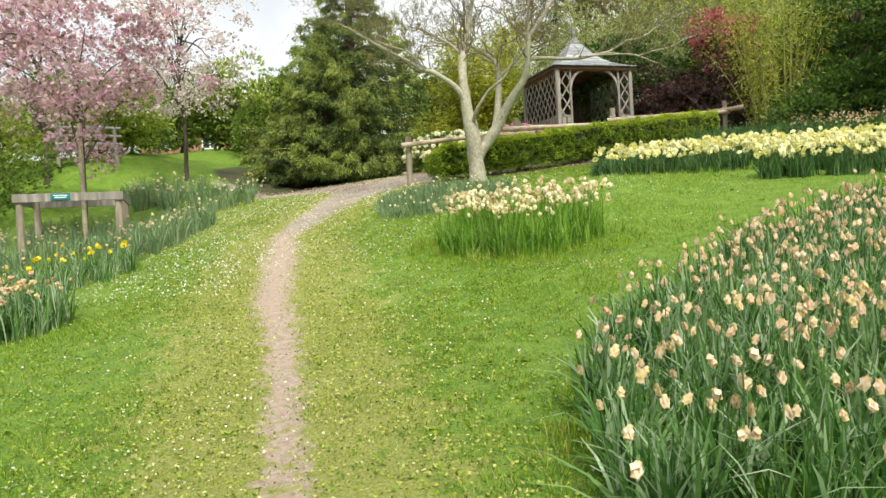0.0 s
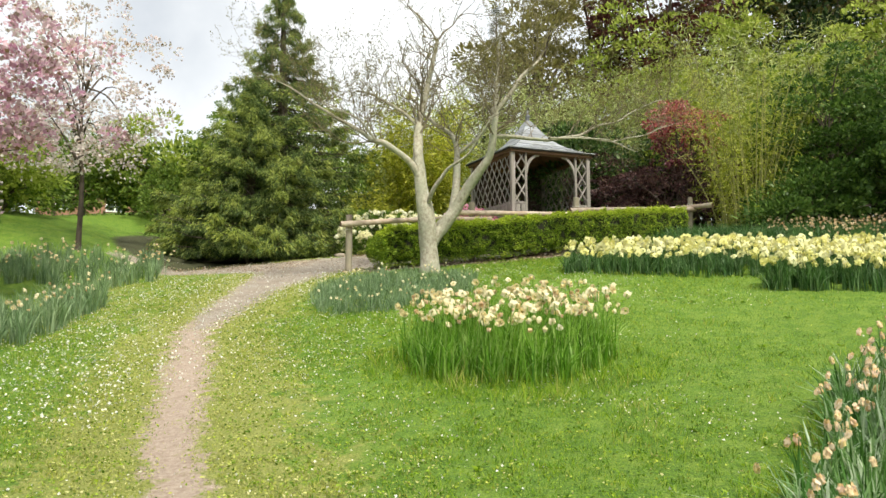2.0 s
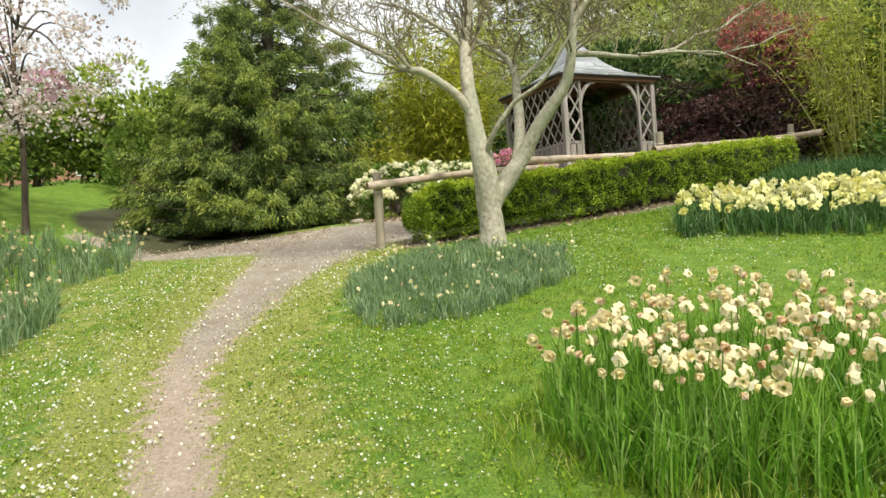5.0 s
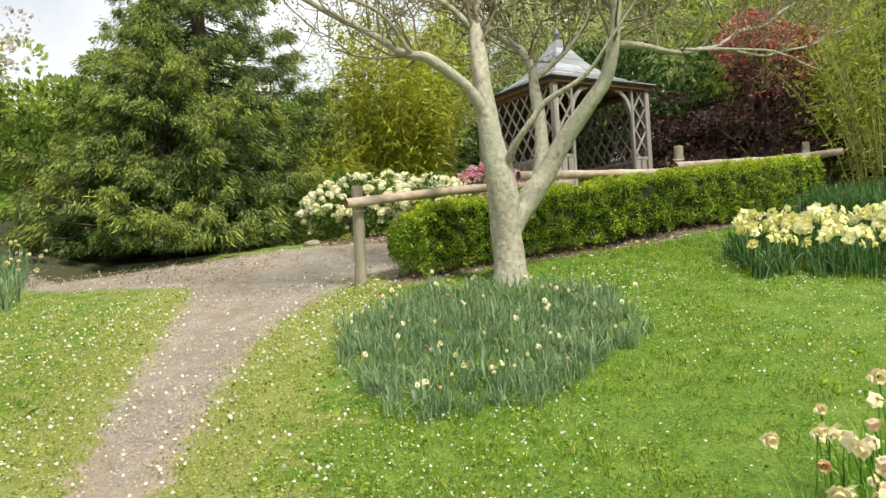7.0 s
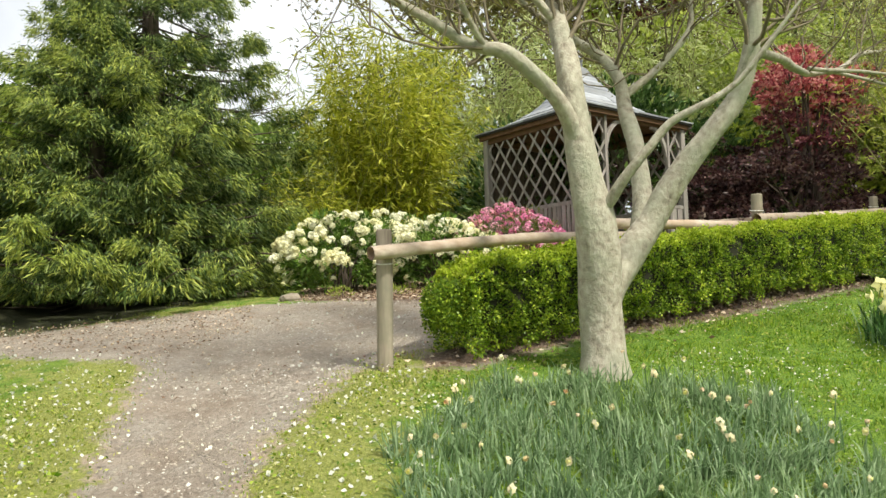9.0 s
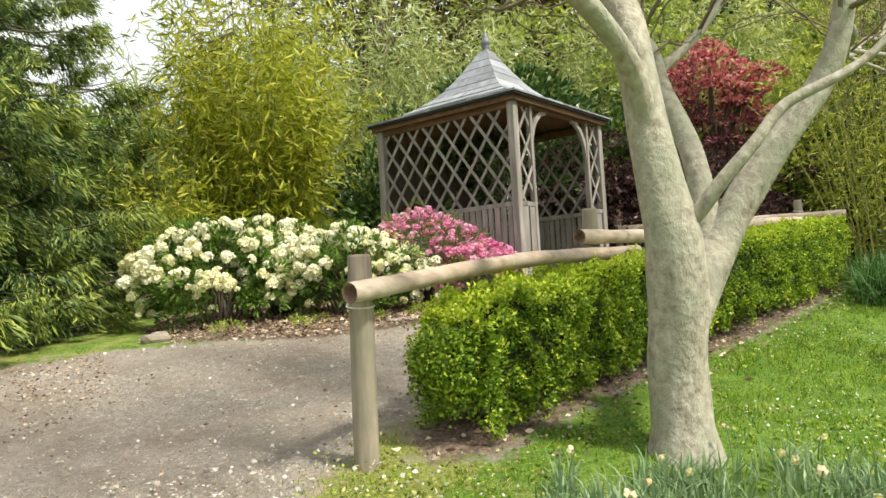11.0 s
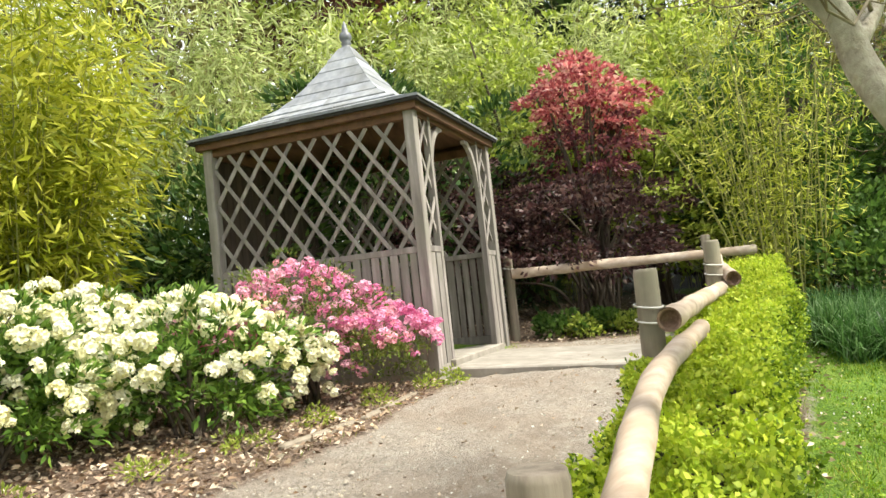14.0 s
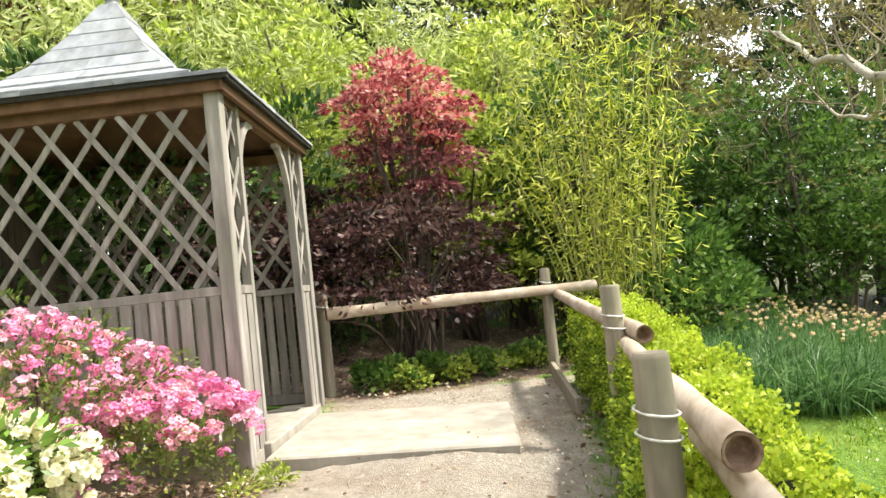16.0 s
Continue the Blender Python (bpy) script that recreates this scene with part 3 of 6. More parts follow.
def build_gazebo():
    gz_ob = thing("gazebo", GZ_POSE, "small square weathered wooden gazebo with lattice sides and pointed roof", "gazebo")
    s = GZ_SIDE
    for x, y in ((0, 0), (s, 0), (0, s), (s, s)):
        x0, y0 = min(max(x - 0.09 * (x > 0), 0), s), min(max(y - 0.09 * (y > 0), 0), s)
        part("corner_post", box_bm((x0, y0, -0.05), (x0 + 0.09, y0 + 0.09, GZ_TOP), 0.006), WOOD_GREY, gz_ob)
    sides = (((0.0, 0.09, 0), (0, 1, 0), (-1, 0, 0)), ((s, 0.09, 0), (0, 1, 0), (1, 0, 0)), ((0.09, s, 0), (1, 0, 0), (0, 1, 0)))
    for origin, along, out in sides:
        o, a, n = Vector(origin), Vector(along), Vector(out)
        w = s - 0.18
        inset = o - n * 0.045
        panel = placed("side_panel", bpy_mesh_of(bar_bm(inset + Vector((0, 0, GZ_DADO)), inset + a * w + Vector((0, 0, GZ_DADO)), 0.05, 0.06, n), WOOD_GREY), gz_ob, label="lattice above a boarded lower half")
        part("bottom_rail", bar_bm(inset + Vector((0, 0, 0.06)), inset + a * w + Vector((0, 0, 0.06)), 0.08, 0.05, n), WOOD_GREY, panel)
        part("top_rail", bar_bm(inset + Vector((0, 0, GZ_TOP - 0.04)), inset + a * w + Vector((0, 0, GZ_TOP - 0.04)), 0.08, 0.05, n), WOOD_BROWN, panel)
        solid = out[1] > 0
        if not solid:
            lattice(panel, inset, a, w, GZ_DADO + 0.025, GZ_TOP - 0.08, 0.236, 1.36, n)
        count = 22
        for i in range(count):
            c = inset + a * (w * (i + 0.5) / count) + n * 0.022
            part("board", bar_bm(c + Vector((0, 0, -0.03 - 0.02 * random.random())), c + Vector((0, 0, (GZ_TOP if solid else GZ_DADO) - 0.026)), w / count - (0.004 if solid else 0.006 + 0.022 * random.random()), 0.016, n, 0.002), WOOD_DARK_SHADED if solid else WOOD_GREY, panel)
    # front: a narrow panel at each side of the opening
    for x0, x1 in ((0.09, 0.37), (s - 0.37, s - 0.09)):
        inner = x1 if x0 < 0.5 else x0
        part("door_post", box_bm((inner - 0.025, 0.012, -0.05), (inner + 0.025, 0.072, GZ_TOP), 0.004), WOOD_GREY, gz_ob)
        panel = placed("narrow_panel", bpy_mesh_of(bar_bm((x0, 0.04, GZ_DADO), (x1, 0.04, GZ_DADO), 0.05, 0.05, (0, -1, 0)), WOOD_GREY), gz_ob)
        lattice(panel, (x0, 0.035, 0), (1, 0, 0), x1 - x0, GZ_DADO + 0.025, GZ_TOP - 0.03, 0.24, 1.5, (0, -1, 0))
        for c in (x0 + 0.075, x1 - 0.075):
            part("board", bar_bm((c, 0.03, -0.04), (c, 0.03, GZ_DADO - 0.026), 0.105, 0.018, (0, -1, 0), 0.002), WOOD_GREY, panel)
        # curved brace into the opening
        d = 1 if x0 < 0.5 else -1
        pts = [Vector((inner + d * 0.34 * (1 - math.cos(t)) , 0.045, 1.50 + 0.5 * math.sin(t))) for t in [i * math.pi / 16 for i in range(9)]]
        bm = bmesh.new()
        rows = []
        for i, p in enumerate(pts):
            q = pts[min(i + 1, 8)] - pts[max(i - 1, 0)]
            nrm = Vector((-q.z, 0, q.x)).normalized() * 0.028
            rows.append([bm.verts.new(p + nrm * a + Vector((0, b, 0))) for a, b in ((1, -0.02), (-1, -0.02), (-1, 0.02), (1, 0.02))])
        for r0, r1 in zip(rows[:-1], rows[1:]):
            for k in range(4):
                bm.faces.new((r0[k], r0[(k + 1) % 4], r1[(k + 1) % 4], r1[k]))
        bm.faces.new(rows[0]), bm.faces.new(rows[-1][::-1])
        bmesh.ops.recalc_face_normals(bm, faces=bm.faces[:])
        part("curved_brace", bm, WOOD_GREY, gz_ob)
    part("front_beam", bar_bm((0.09, 0.045, GZ_TOP - 0.01), (s - 0.09, 0.045, GZ_TOP - 0.01), 0.08, 0.06, (0, -1, 0)), WOOD_BROWN, gz_ob)
    part("threshold", box_bm((0.3, -0.03, -0.06), (s - 0.3, 0.11, 0.03), 0.008), CONCRETE, gz_ob)
    part("floor_slab", box_bm((0.02, 0.02, -0.2), (s - 0.02, s - 0.02, 0.01), 0.005), CONCRETE, gz_ob)
    # back bench
    part("bench_seat", box_bm((0.1, s - 0.45, 0.42), (s - 0.1, s - 0.1, 0.46), 0.006), WOOD_BROWN, gz_ob)
    # roof: concave pyramid of overlapping courses
    c, prof = s / 2, ((1.07, 2.12), (0.86, 2.19), (0.66, 2.29), (0.49, 2.42), (0.35, 2.57), (0.235, 2.73), (0.14, 2.88), (0.06, 3.02))
    roof = placed("roof", bpy_mesh_of(pyramid_bm(c, [(r - 0.02, z - 0.03) for r, z in prof]), WOOD_BROWN), gz_ob, label="brown boarded underside of the pointed roof")
    turns = [Matrix.Translation((c, c, 0)) @ Matrix.Rotation(i * math.pi / 2, 4, "Z") for i in range(4)]
    # nine courses of silvery boards, butt-jointed at staggered places
    hs = np.linspace(0, len(prof) - 1, 10)
    rings = [(float(np.interp(h, range(len(prof)), [p[0] for p in prof])), float(np.interp(h, range(len(prof)), [p[1] for p in prof]))) for h in hs]
    for (r0, z0), (r1, z1) in zip(rings[:-1], rings[1:]):
        for m in turns:
            drop, lift = 0.028, 0.022
            low_r, low_z = r0 + drop, z0 - drop * (z1 - z0) / (r0 - r1)
            pieces = max(1, round(2 * r0 / 0.5))
            cuts = [-1.0] + sorted(min(0.9, max(-0.9, -1 + 2 * (k + random.uniform(-0.3, 0.3)) / pieces)) for k in range(1, pieces)) + [1.0]
            for u0, u1 in zip(cuts[:-1], cuts[1:]):
                gap, thick = 0.0025 / low_r, lift * random.uniform(0.8, 1.2)
                u0, u1 = u0 + gap * (u0 > -1), u1 - gap * (u1 < 1)
                bm = bmesh.new()
                a, b, d, e = [bm.verts.new((u * low_r, -low_r, low_z + h)) for u in (u0, u1) for h in (0, thick)]
                f, g, h2, k = [bm.verts.new((u * r1, -r1, z1 + h)) for u in (u0, u1) for h in (0.0, 0.004)]
                for face in ((a, d, e, b), (b, e, k, g), (a, f, h2, d), (f, g, k, h2), (a, b, g, f), (d, h2, k, e)):
                    bm.faces.new(face)
                bmesh.ops.recalc_face_normals(bm, faces=bm.faces[:])
                bm.transform(m)
                part("roof_board", bm, ROOF_SHAKE, roof, "silver-grey roof board")
    for m in turns:
        bm = box_bm((-1.09, -1.085, 2.085), (1.09, -1.06, 2.125), 0.003)
        bm.transform(m)
        part("fascia", bm, ROOF_EDGE, roof, "dark eaves edge")
        bm = box_bm((-1.05, -1.05, 2.03), (1.05, -1.012, 2.10), 0.003)
        bm.transform(m)
        part("eaves_beam", bm, WOOD_BROWN, roof)
    # lead finial, turned profile
    prof = ((0.075, 2.97), (0.06, 3.03), (0.04, 3.06), (0.055, 3.075), (0.04, 3.09), (0.055, 3.11), (0.062, 3.14), (0.052, 3.175), (0.03, 3.19), (0.034, 3.215), (0.022, 3.235), (0.018, 3.27), (0.004, 3.30))
    v, q = [], []
    for r, z in prof:
        v += [(c + r * math.cos(t), c + r * math.sin(t), z) for t in [i * math.pi / 6 for i in range(12)]]
    for i in range(len(prof) - 1):
        q += [(i * 12 + k, i * 12 + (k + 1) % 12, i * 12 + 12 + (k + 1) % 12, i * 12 + 12 + k) for k in range(12)]
    placed("finial", quad_mesh("finial", v, q, METAL_LEAD, True), roof, label="dark lead ball finial")


def bpy_mesh_of(bm, mat):
    me = bpy.data.meshes.new("mesh")
    bm.to_mesh(me)
    bm.free()
    me.materials.append(mat)
    return me


def pyramid_bm(c, prof):
    bm = bmesh.new()
    rings = [[bm.verts.new((c + sx * r, c + sy * r, z)) for sx, sy in ((-1, -1), (1, -1), (1, 1), (-1, 1))] for r, z in prof]
    for a, b in zip(rings[:-1], rings[1:]):
        for k in range(4):
            bm.faces.new((a[k], a[(k + 1) % 4], b[(k + 1) % 4], b[k]))
    bm.faces.new(rings[-1])
    return bm


build_gazebo()

slab = box_bm((0.08, -1.46, -0.14), (1.56, -0.04, -0.005), 0.012)
slab_ob = new("door_slab", bpy_mesh_of(slab, CONCRETE))
slab_ob.matrix_basis = GZ_POSE @ pose(0, 0, -0.01, 2.2)
tagged(slab_ob, "worn sandy concrete slab before the gazebo door", "paving slab")


# ---- rail fence ----
FENCE_POSTS = ((-0.40, 10.19, 3.32), (1.50, 11.50, 3.66), (3.36, 12.44, 3.83), (5.66, 14.12, 4.0), (3.93, 15.36, 4.0))
FENCE_RAILS = (
    ((-0.48, 9.995, 3.14), (0.68, 10.825, 3.285), (1.86, 11.50, 3.345), 0.048),
    ((1.26, 11.20, 3.44), (2.4, 11.85, 3.47), (3.62, 12.52, 3.50), 0.05),
    ((3.25, 12.22, 3.55), (4.4, 13.12, 3.66), (5.75, 14.05, 3.75), 0.05),
    ((3.86, 15.24, 3.80), (4.7, 14.66, 3.80), (6.05, 13.80, 3.79), 0.055),
)


def build_fence():
    fence = thing("rail_fence", pose(1.5, 11.5, 2.55), "rustic fence of round posts and peeled log rails", "fence")
    base = Vector((1.5, 11.5, 2.55))
    for x, y, top in FENCE_POSTS:
        z0 = gz(x, y) - 0.15
        r = 0.058 if top < 3.9 else 0.05
        lean = 0.012
        pts = [(x + lean * (h - 0.5), y, z0 + (top - z0) * h) for h in (0, 0.25, 0.5, 0.75, 0.985, 1.0)]
        v, q = tube_arrays([Vector(p) - base for p in pts], [r * 1.05, r * 1.04, r, r, r * 0.98, r * 0.9], 14, 0.12)
        n = len(v) - 14
        me = mesh_of("post", v, q + [tuple(range(n, n + 14))], WOOD_POST, False)
        me.polygons.foreach_set("use_smooth", [True] * (len(q)) + [False])
        post = placed("post", me, fence)
        # wire strap round post and rail
        for dz in ((-0.17, -0.24) if top < 3.9 else (-0.13,)):
            ring = [Vector((x + (r + 0.003) * 1.08 * math.cos(t), y + (r + 0.003) * 1.08 * math.sin(t), top + dz + 0.012 * math.sin(t))) - base for t in [i * math.pi / 8 for i in range(17)]]
            v, q = tube_arrays(ring, [0.0045] * 17, 5)
            placed("strap", quad_mesh("strap", v, q, STRAP, True), post, label="pale metal strap")
    for a, mid, b, r in FENCE_RAILS:
        pts = [p - base for p in smooth_line((a, mid, b), 7)]
        rad = [r * (1 + 0.06 * math.sin(i * 1.9)) * (1 - 0.12 * i / len(pts)) for i in range(len(pts))]
        v, q = tube_arrays(pts, rad, 16, 0.10)
        rail = placed("rail", quad_mesh("rail", v, q, WOOD_RAIL, True), fence, label="peeled log rail")
        for end, nxt, rr in ((pts[0], pts[1], rad[0]), (pts[-1], pts[-2], rad[-1])):
            d = (nxt - end).normalized()
            # hollowed, darker sawn end
            v, q = tube_arrays([end - d * 0.001, end + d * 0.0015, end + d * 0.004, end + d * 0.06, end + d * 0.065], [rr * 1.003, rr * 0.84, rr * 0.79, rr * 0.68, rr * 0.02], 16)
            placed("sawn_end", quad_mesh("sawn_end", v, q, WOOD_END, True), rail, label="dark weathered end grain")


build_fence()

# timber edging along the path's far end and low edging by the bed
for a, b, h in (((4.08, 13.1), (5.5, 14.05), 0.15),):
    bm = bar_bm((a[0], a[1], gz(*a) + 0.05), (b[0], b[1], gz(*b) + 0.06), h, 0.04, (-0.55, 0.82, 0), 0.005)
    tagged(new("edging_board", bpy_mesh_of(bm, WOOD_POST)), "weathered timber board edging the gravel path", "edging")
for a, b in (((0.35, 13.22), (0.95, 13.42)), ((1.0, 13.44), (1.62, 13.78))):
    bm = bar_bm((a[0], a[1], gz(*a) - 0.012), (b[0], b[1], gz(*b) - 0.012), 0.06, 0.07, (0, 0, 1), 0.012)
    tagged(new("kerb_stone", bpy_mesh_of(bm, STONE)), "low stone kerb half buried beside the gravel path", "kerb", "bed kerbs")


def build_stone(x, y, size):
    bm = bmesh.new()
    bmesh.ops.create_icosphere(bm, subdivisions=2, radius=1)
    for v in bm.verts:
        v.co = Vector((v.co.x * size * 1.4, v.co.y * size, v.co.z * size * 0.7)) * (1 + 0.25 * noise.noise(v.co * 1.7))
    ob = new("stone", bpy_mesh_of(bm, STONE))
    ob.matrix_basis = pose(x, y, gz(x, y) + size * 0.35, 0, 0, 25)
    tagged(ob, "rounded grey stone at the edge of the gravel", "stone")


build_stone(-1.55, 13.15, 0.09)


# ---- hedge ----
def build_hedge():
    line = [Vector((*p, 0)) for p in HEDGE_LINE]
    pts = smooth_line(line, 8)
    origin = Vector((2.4, 11.9, gz(2.4, 11.9)))
    hedge = thing("box_hedge", Matrix.Translation(origin), "low clipped box hedge with fresh yellow-green top", "hedge")
    half, rows = 0.26, []
    for i, p in enumerate(pts):
        d = (pts[min(i + 1, len(pts) - 1)] - pts[max(i - 1, 0)]).normalized()
        side = Vector((d.y, -d.x, 0))
        z = gz(p.x, p.y)
        top = z + 0.70 + (0.0 if i else -0.06)
        shape = ((-0.86, 0.05), (-1.0, 0.3), (-0.97, 0.6), (-0.8, 0.69), (0.8, 0.69), (0.95, 0.6), (0.86, 0.3), (0.66, 0.05))
        rows.append([p + side * half * a + Vector((0, 0, z + h * (top - z) / 0.7)) for a, h in shape])
    # near-black core, set in a little, stands for inner shade; leaves on the shell
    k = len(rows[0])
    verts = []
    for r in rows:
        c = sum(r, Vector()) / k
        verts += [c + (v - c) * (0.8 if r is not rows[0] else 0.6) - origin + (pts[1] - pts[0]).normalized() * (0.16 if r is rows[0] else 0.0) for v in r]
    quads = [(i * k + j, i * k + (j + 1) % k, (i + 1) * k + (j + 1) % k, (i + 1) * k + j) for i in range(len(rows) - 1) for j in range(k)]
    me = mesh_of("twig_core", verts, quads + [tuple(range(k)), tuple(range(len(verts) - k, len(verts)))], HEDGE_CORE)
    placed("twig_core", me, hedge, label="near-black filling standing for the shade inside the hedge")
    R = np.array([[list(v) for v in r] for r in rows])
    n = 130000
    i = rng.integers(0, len(rows) - 1, n)
    peri = np.array([0.25, 0.3, 0.12, 0.43, 0.12, 0.3, 0.25])
    j = rng.choice(7, n, p=peri / peri.sum())
    s, t = rng.random(n)[:, None], rng.random(n)[:, None]
    a, b, c, d = R[i, j], R[i, j + 1], R[i + 1, j], R[i + 1, j + 1]
    p = (a * (1 - t) + b * t) * (1 - s) + (c * (1 - t) + d * t) * s
    cen = (R[i].mean(1) * (1 - s) + R[i + 1].mean(1) * s)
    out = unit(p - cen)
    lump = np.array([0.75 * noise.noise(Vector(q) * 4.5) + 1.0 * noise.noise(Vector(q) * 11) for q in p])[:, None]
    p = p + out * (lump * 0.105 + rng.normal(size=(n, 1)) * 0.018 - 0.012)
    # near end cap
    m = 9000
    e = R[0]
    w = rng.dirichlet(np.ones(8) * 0.6, m)
    pe = w @ e
    de = unit(np.array(pts[0] - pts[1]))
    pe = pe + de * (rng.uniform(-0.16, 0.12, (m, 1)) - 0.35 * (np.linalg.norm(pe - e.mean(0), axis=1)[:, None] - 0.25))
    p = np.concatenate([p, pe])
    out = np.concatenate([out, np.repeat(de[None], m, 0)])
    dirs = out * 0.35 + spread(len(p)) * 1.0 + np.array([0, 0, 0.12])
    ln, wd = rng.uniform(0.015, 0.029, len(p)), rng.uniform(0.012, 0.02, len(p))
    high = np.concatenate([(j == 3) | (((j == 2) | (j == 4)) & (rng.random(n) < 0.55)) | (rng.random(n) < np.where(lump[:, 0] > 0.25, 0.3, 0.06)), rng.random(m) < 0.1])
    p = p - np.array(origin)
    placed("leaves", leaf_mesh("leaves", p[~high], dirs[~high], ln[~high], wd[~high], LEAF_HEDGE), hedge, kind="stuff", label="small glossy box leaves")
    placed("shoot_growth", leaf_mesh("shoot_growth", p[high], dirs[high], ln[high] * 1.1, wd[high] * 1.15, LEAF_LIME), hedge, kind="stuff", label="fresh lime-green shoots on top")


build_hedge()


# ---- the bare spreading tree ----
def build_tree():
    ox, oy = 1.055, 9.86
    o = Vector((ox, oy, gz(ox, oy) - 0.05))
    tree = thing("ornamental_tree", Matrix.Translation(o), "pale-barked spreading tree, nearly bare, forking low", "tree")

    def limb(name, pts, r0, r1, sides=12, steps=6, wobble=0.15):
        line = smooth_line([Vector(p) - o for p in pts], steps)
        n = len(line)
        line = [p + Vector((noise.noise(p * 2.1), noise.noise(p * 2.1 + Vector((9, 0, 0))), noise.noise(p * 2.1 + Vector((0, 9, 0))))) * (0.025 if r0 > 0.06 else 0.07) * min(1.0, i / 6) for i, p in enumerate(line)]
        rad = [(r0 + (r1 - r0) * i / (n - 1)) * min(1.0, (n - i) / (0.14 * n) + 0.1) for i in range(n)]
        v, q = tube_arrays(line, rad, sides, wobble)
        placed(name, quad_mesh(name, v, q, BARK_PALE, True), tree)
        return line, rad

    line = smooth_line([Vector(p) - o for p in TREE_LEFT], 5)
    lead = [0.20, 0.152, 0.142, 0.142, 0.138, 0.112, 0.10, 0.09, 0.082, 0.07, 0.06, 0.048, 0.03]
    rad = [float(np.interp(i / 5, range(len(lead)), lead)) for i in range(len(line))]
    v, q = tube_arrays(line, rad, 20, 0.12)
    placed("trunk", quad_mesh("trunk", v, q, BARK_PALE, True), tree)
    limbs = []
    limbs.append((line, rad))
    limbs.append(limb("limb", TREE_MIDDLE, 0.076, 0.03))
    limbs.append(limb("limb", TREE_RIGHT, 0.118, 0.03, 16))
    for pts, r0, r1 in TREE_BRANCHES:
        limbs.append(limb("branch", pts, r0, r1, 8))
    # twigs: forked and kinked, from the outer part of every limb
    tw, buds, bud_dir = Tubes(), [], []

    def twig(p, d, length, r, depth):
        pts, q = [p], p.copy()
        for _ in range(5):
            d = (d + Vector(rng.normal(size=3)) * 0.30 + Vector((0, 0, 0.17))).normalized()
            q = q + d * length / 5
            pts.append(q.copy())
        tw.add(pts, [r * (1 - 0.15 * i) for i in range(6)], 4)
        for k in range(2, 6):
            if depth and rng.random() < 0.75:
                twig(pts[k], (d + Vector(rng.normal(size=3)) * 0.9).normalized(), length * 0.55, r * 0.6, depth - 1)
            if not depth or k > 3:
                for _ in range(2):
                    buds.append(pts[k] + Vector(rng.normal(size=3)) * 0.02)
                    bud_dir.append(d)

    for index, (line, rad) in enumerate(limbs):
        n = len(line)
        for i in range(int(n * (0.5 if index < 3 else 0.25)), n):
            if line[i].z + o.z > 4.35 and rng.random() < (0.7 if index < 3 else 0.85):
                d = (line[min(i + 1, n - 1)] - line[i - 1]).normalized()
                twig(line[i], (d * 0.7 + Vector(rng.normal(size=3)) * 0.6 + Vector((0, 0, 0.5))).normalized(), rng.uniform(0.55, 1.15), max(0.0065, rad[i] * 0.3), 2)
        d = (line[-1] - line[-2]).normalized()
        for _ in range(2):
            twig(line[-1], (d + Vector(rng.normal(size=3)) * 0.4).normalized(), 1.0, rad[-1] * 0.6, 2)
    placed("twig_growth", tw.mesh("twigs", TWIG_BARK), tree, kind="stuff", label="thin kinked twigs")
    p, d = np.array([list(b) for b in buds]), np.array([list(b) for b in bud_dir])
    p, d = np.repeat(p, 2, 0), np.repeat(d, 2, 0)
    placed("bud_growth", leaf_mesh("leaf_buds", p, d + spread(len(p)), rng.uniform(0.015, 0.04, len(p)), rng.uniform(0.008, 0.016, len(p)), LEAF_OLIVE), tree, kind="stuff", label="small opening olive leaf buds")


TREE_LEFT = ((1.055, 9.86, 2.22), (1.055, 9.86, 2.42), (1.05, 9.84, 2.7), (1.04, 9.80, 2.98), (1.015, 9.75, 3.3), (0.97, 9.75, 3.56), (0.94, 9.76, 3.8), (0.905, 9.78, 4.1), (0.885, 9.83, 4.4), (0.86, 10.0, 4.75), (0.88, 10.17, 5.05), (0.94, 10.25, 5.4), (1.1, 10.4, 6.3))
TREE_MIDDLE = ((1.38, 9.99, 3.2), (1.44, 10.08, 3.5), (1.45, 10.17, 3.76), (1.43, 10.31, 4.05), (1.42, 10.4, 4.25), (1.40, 10.46, 4.48), (1.3, 10.6, 4.72), (1.0, 10.68, 4.95), (0.6, 10.7, 5.3))
TREE_RIGHT = ((1.06, 9.86, 2.72), (1.17, 9.92, 2.94), (1.31, 9.97, 3.12), (1.45, 10.0, 3.3), (1.58, 9.98, 3.5), (1.72, 9.93, 3.7), (1.88, 9.89, 3.9), (2.03, 9.85, 4.1), (2.11, 9.78, 4.3), (2.15, 9.74, 4.55), (2.18, 9.76, 4.9), (2.17, 9.8, 5.3), (2.25, 9.85, 6.2))
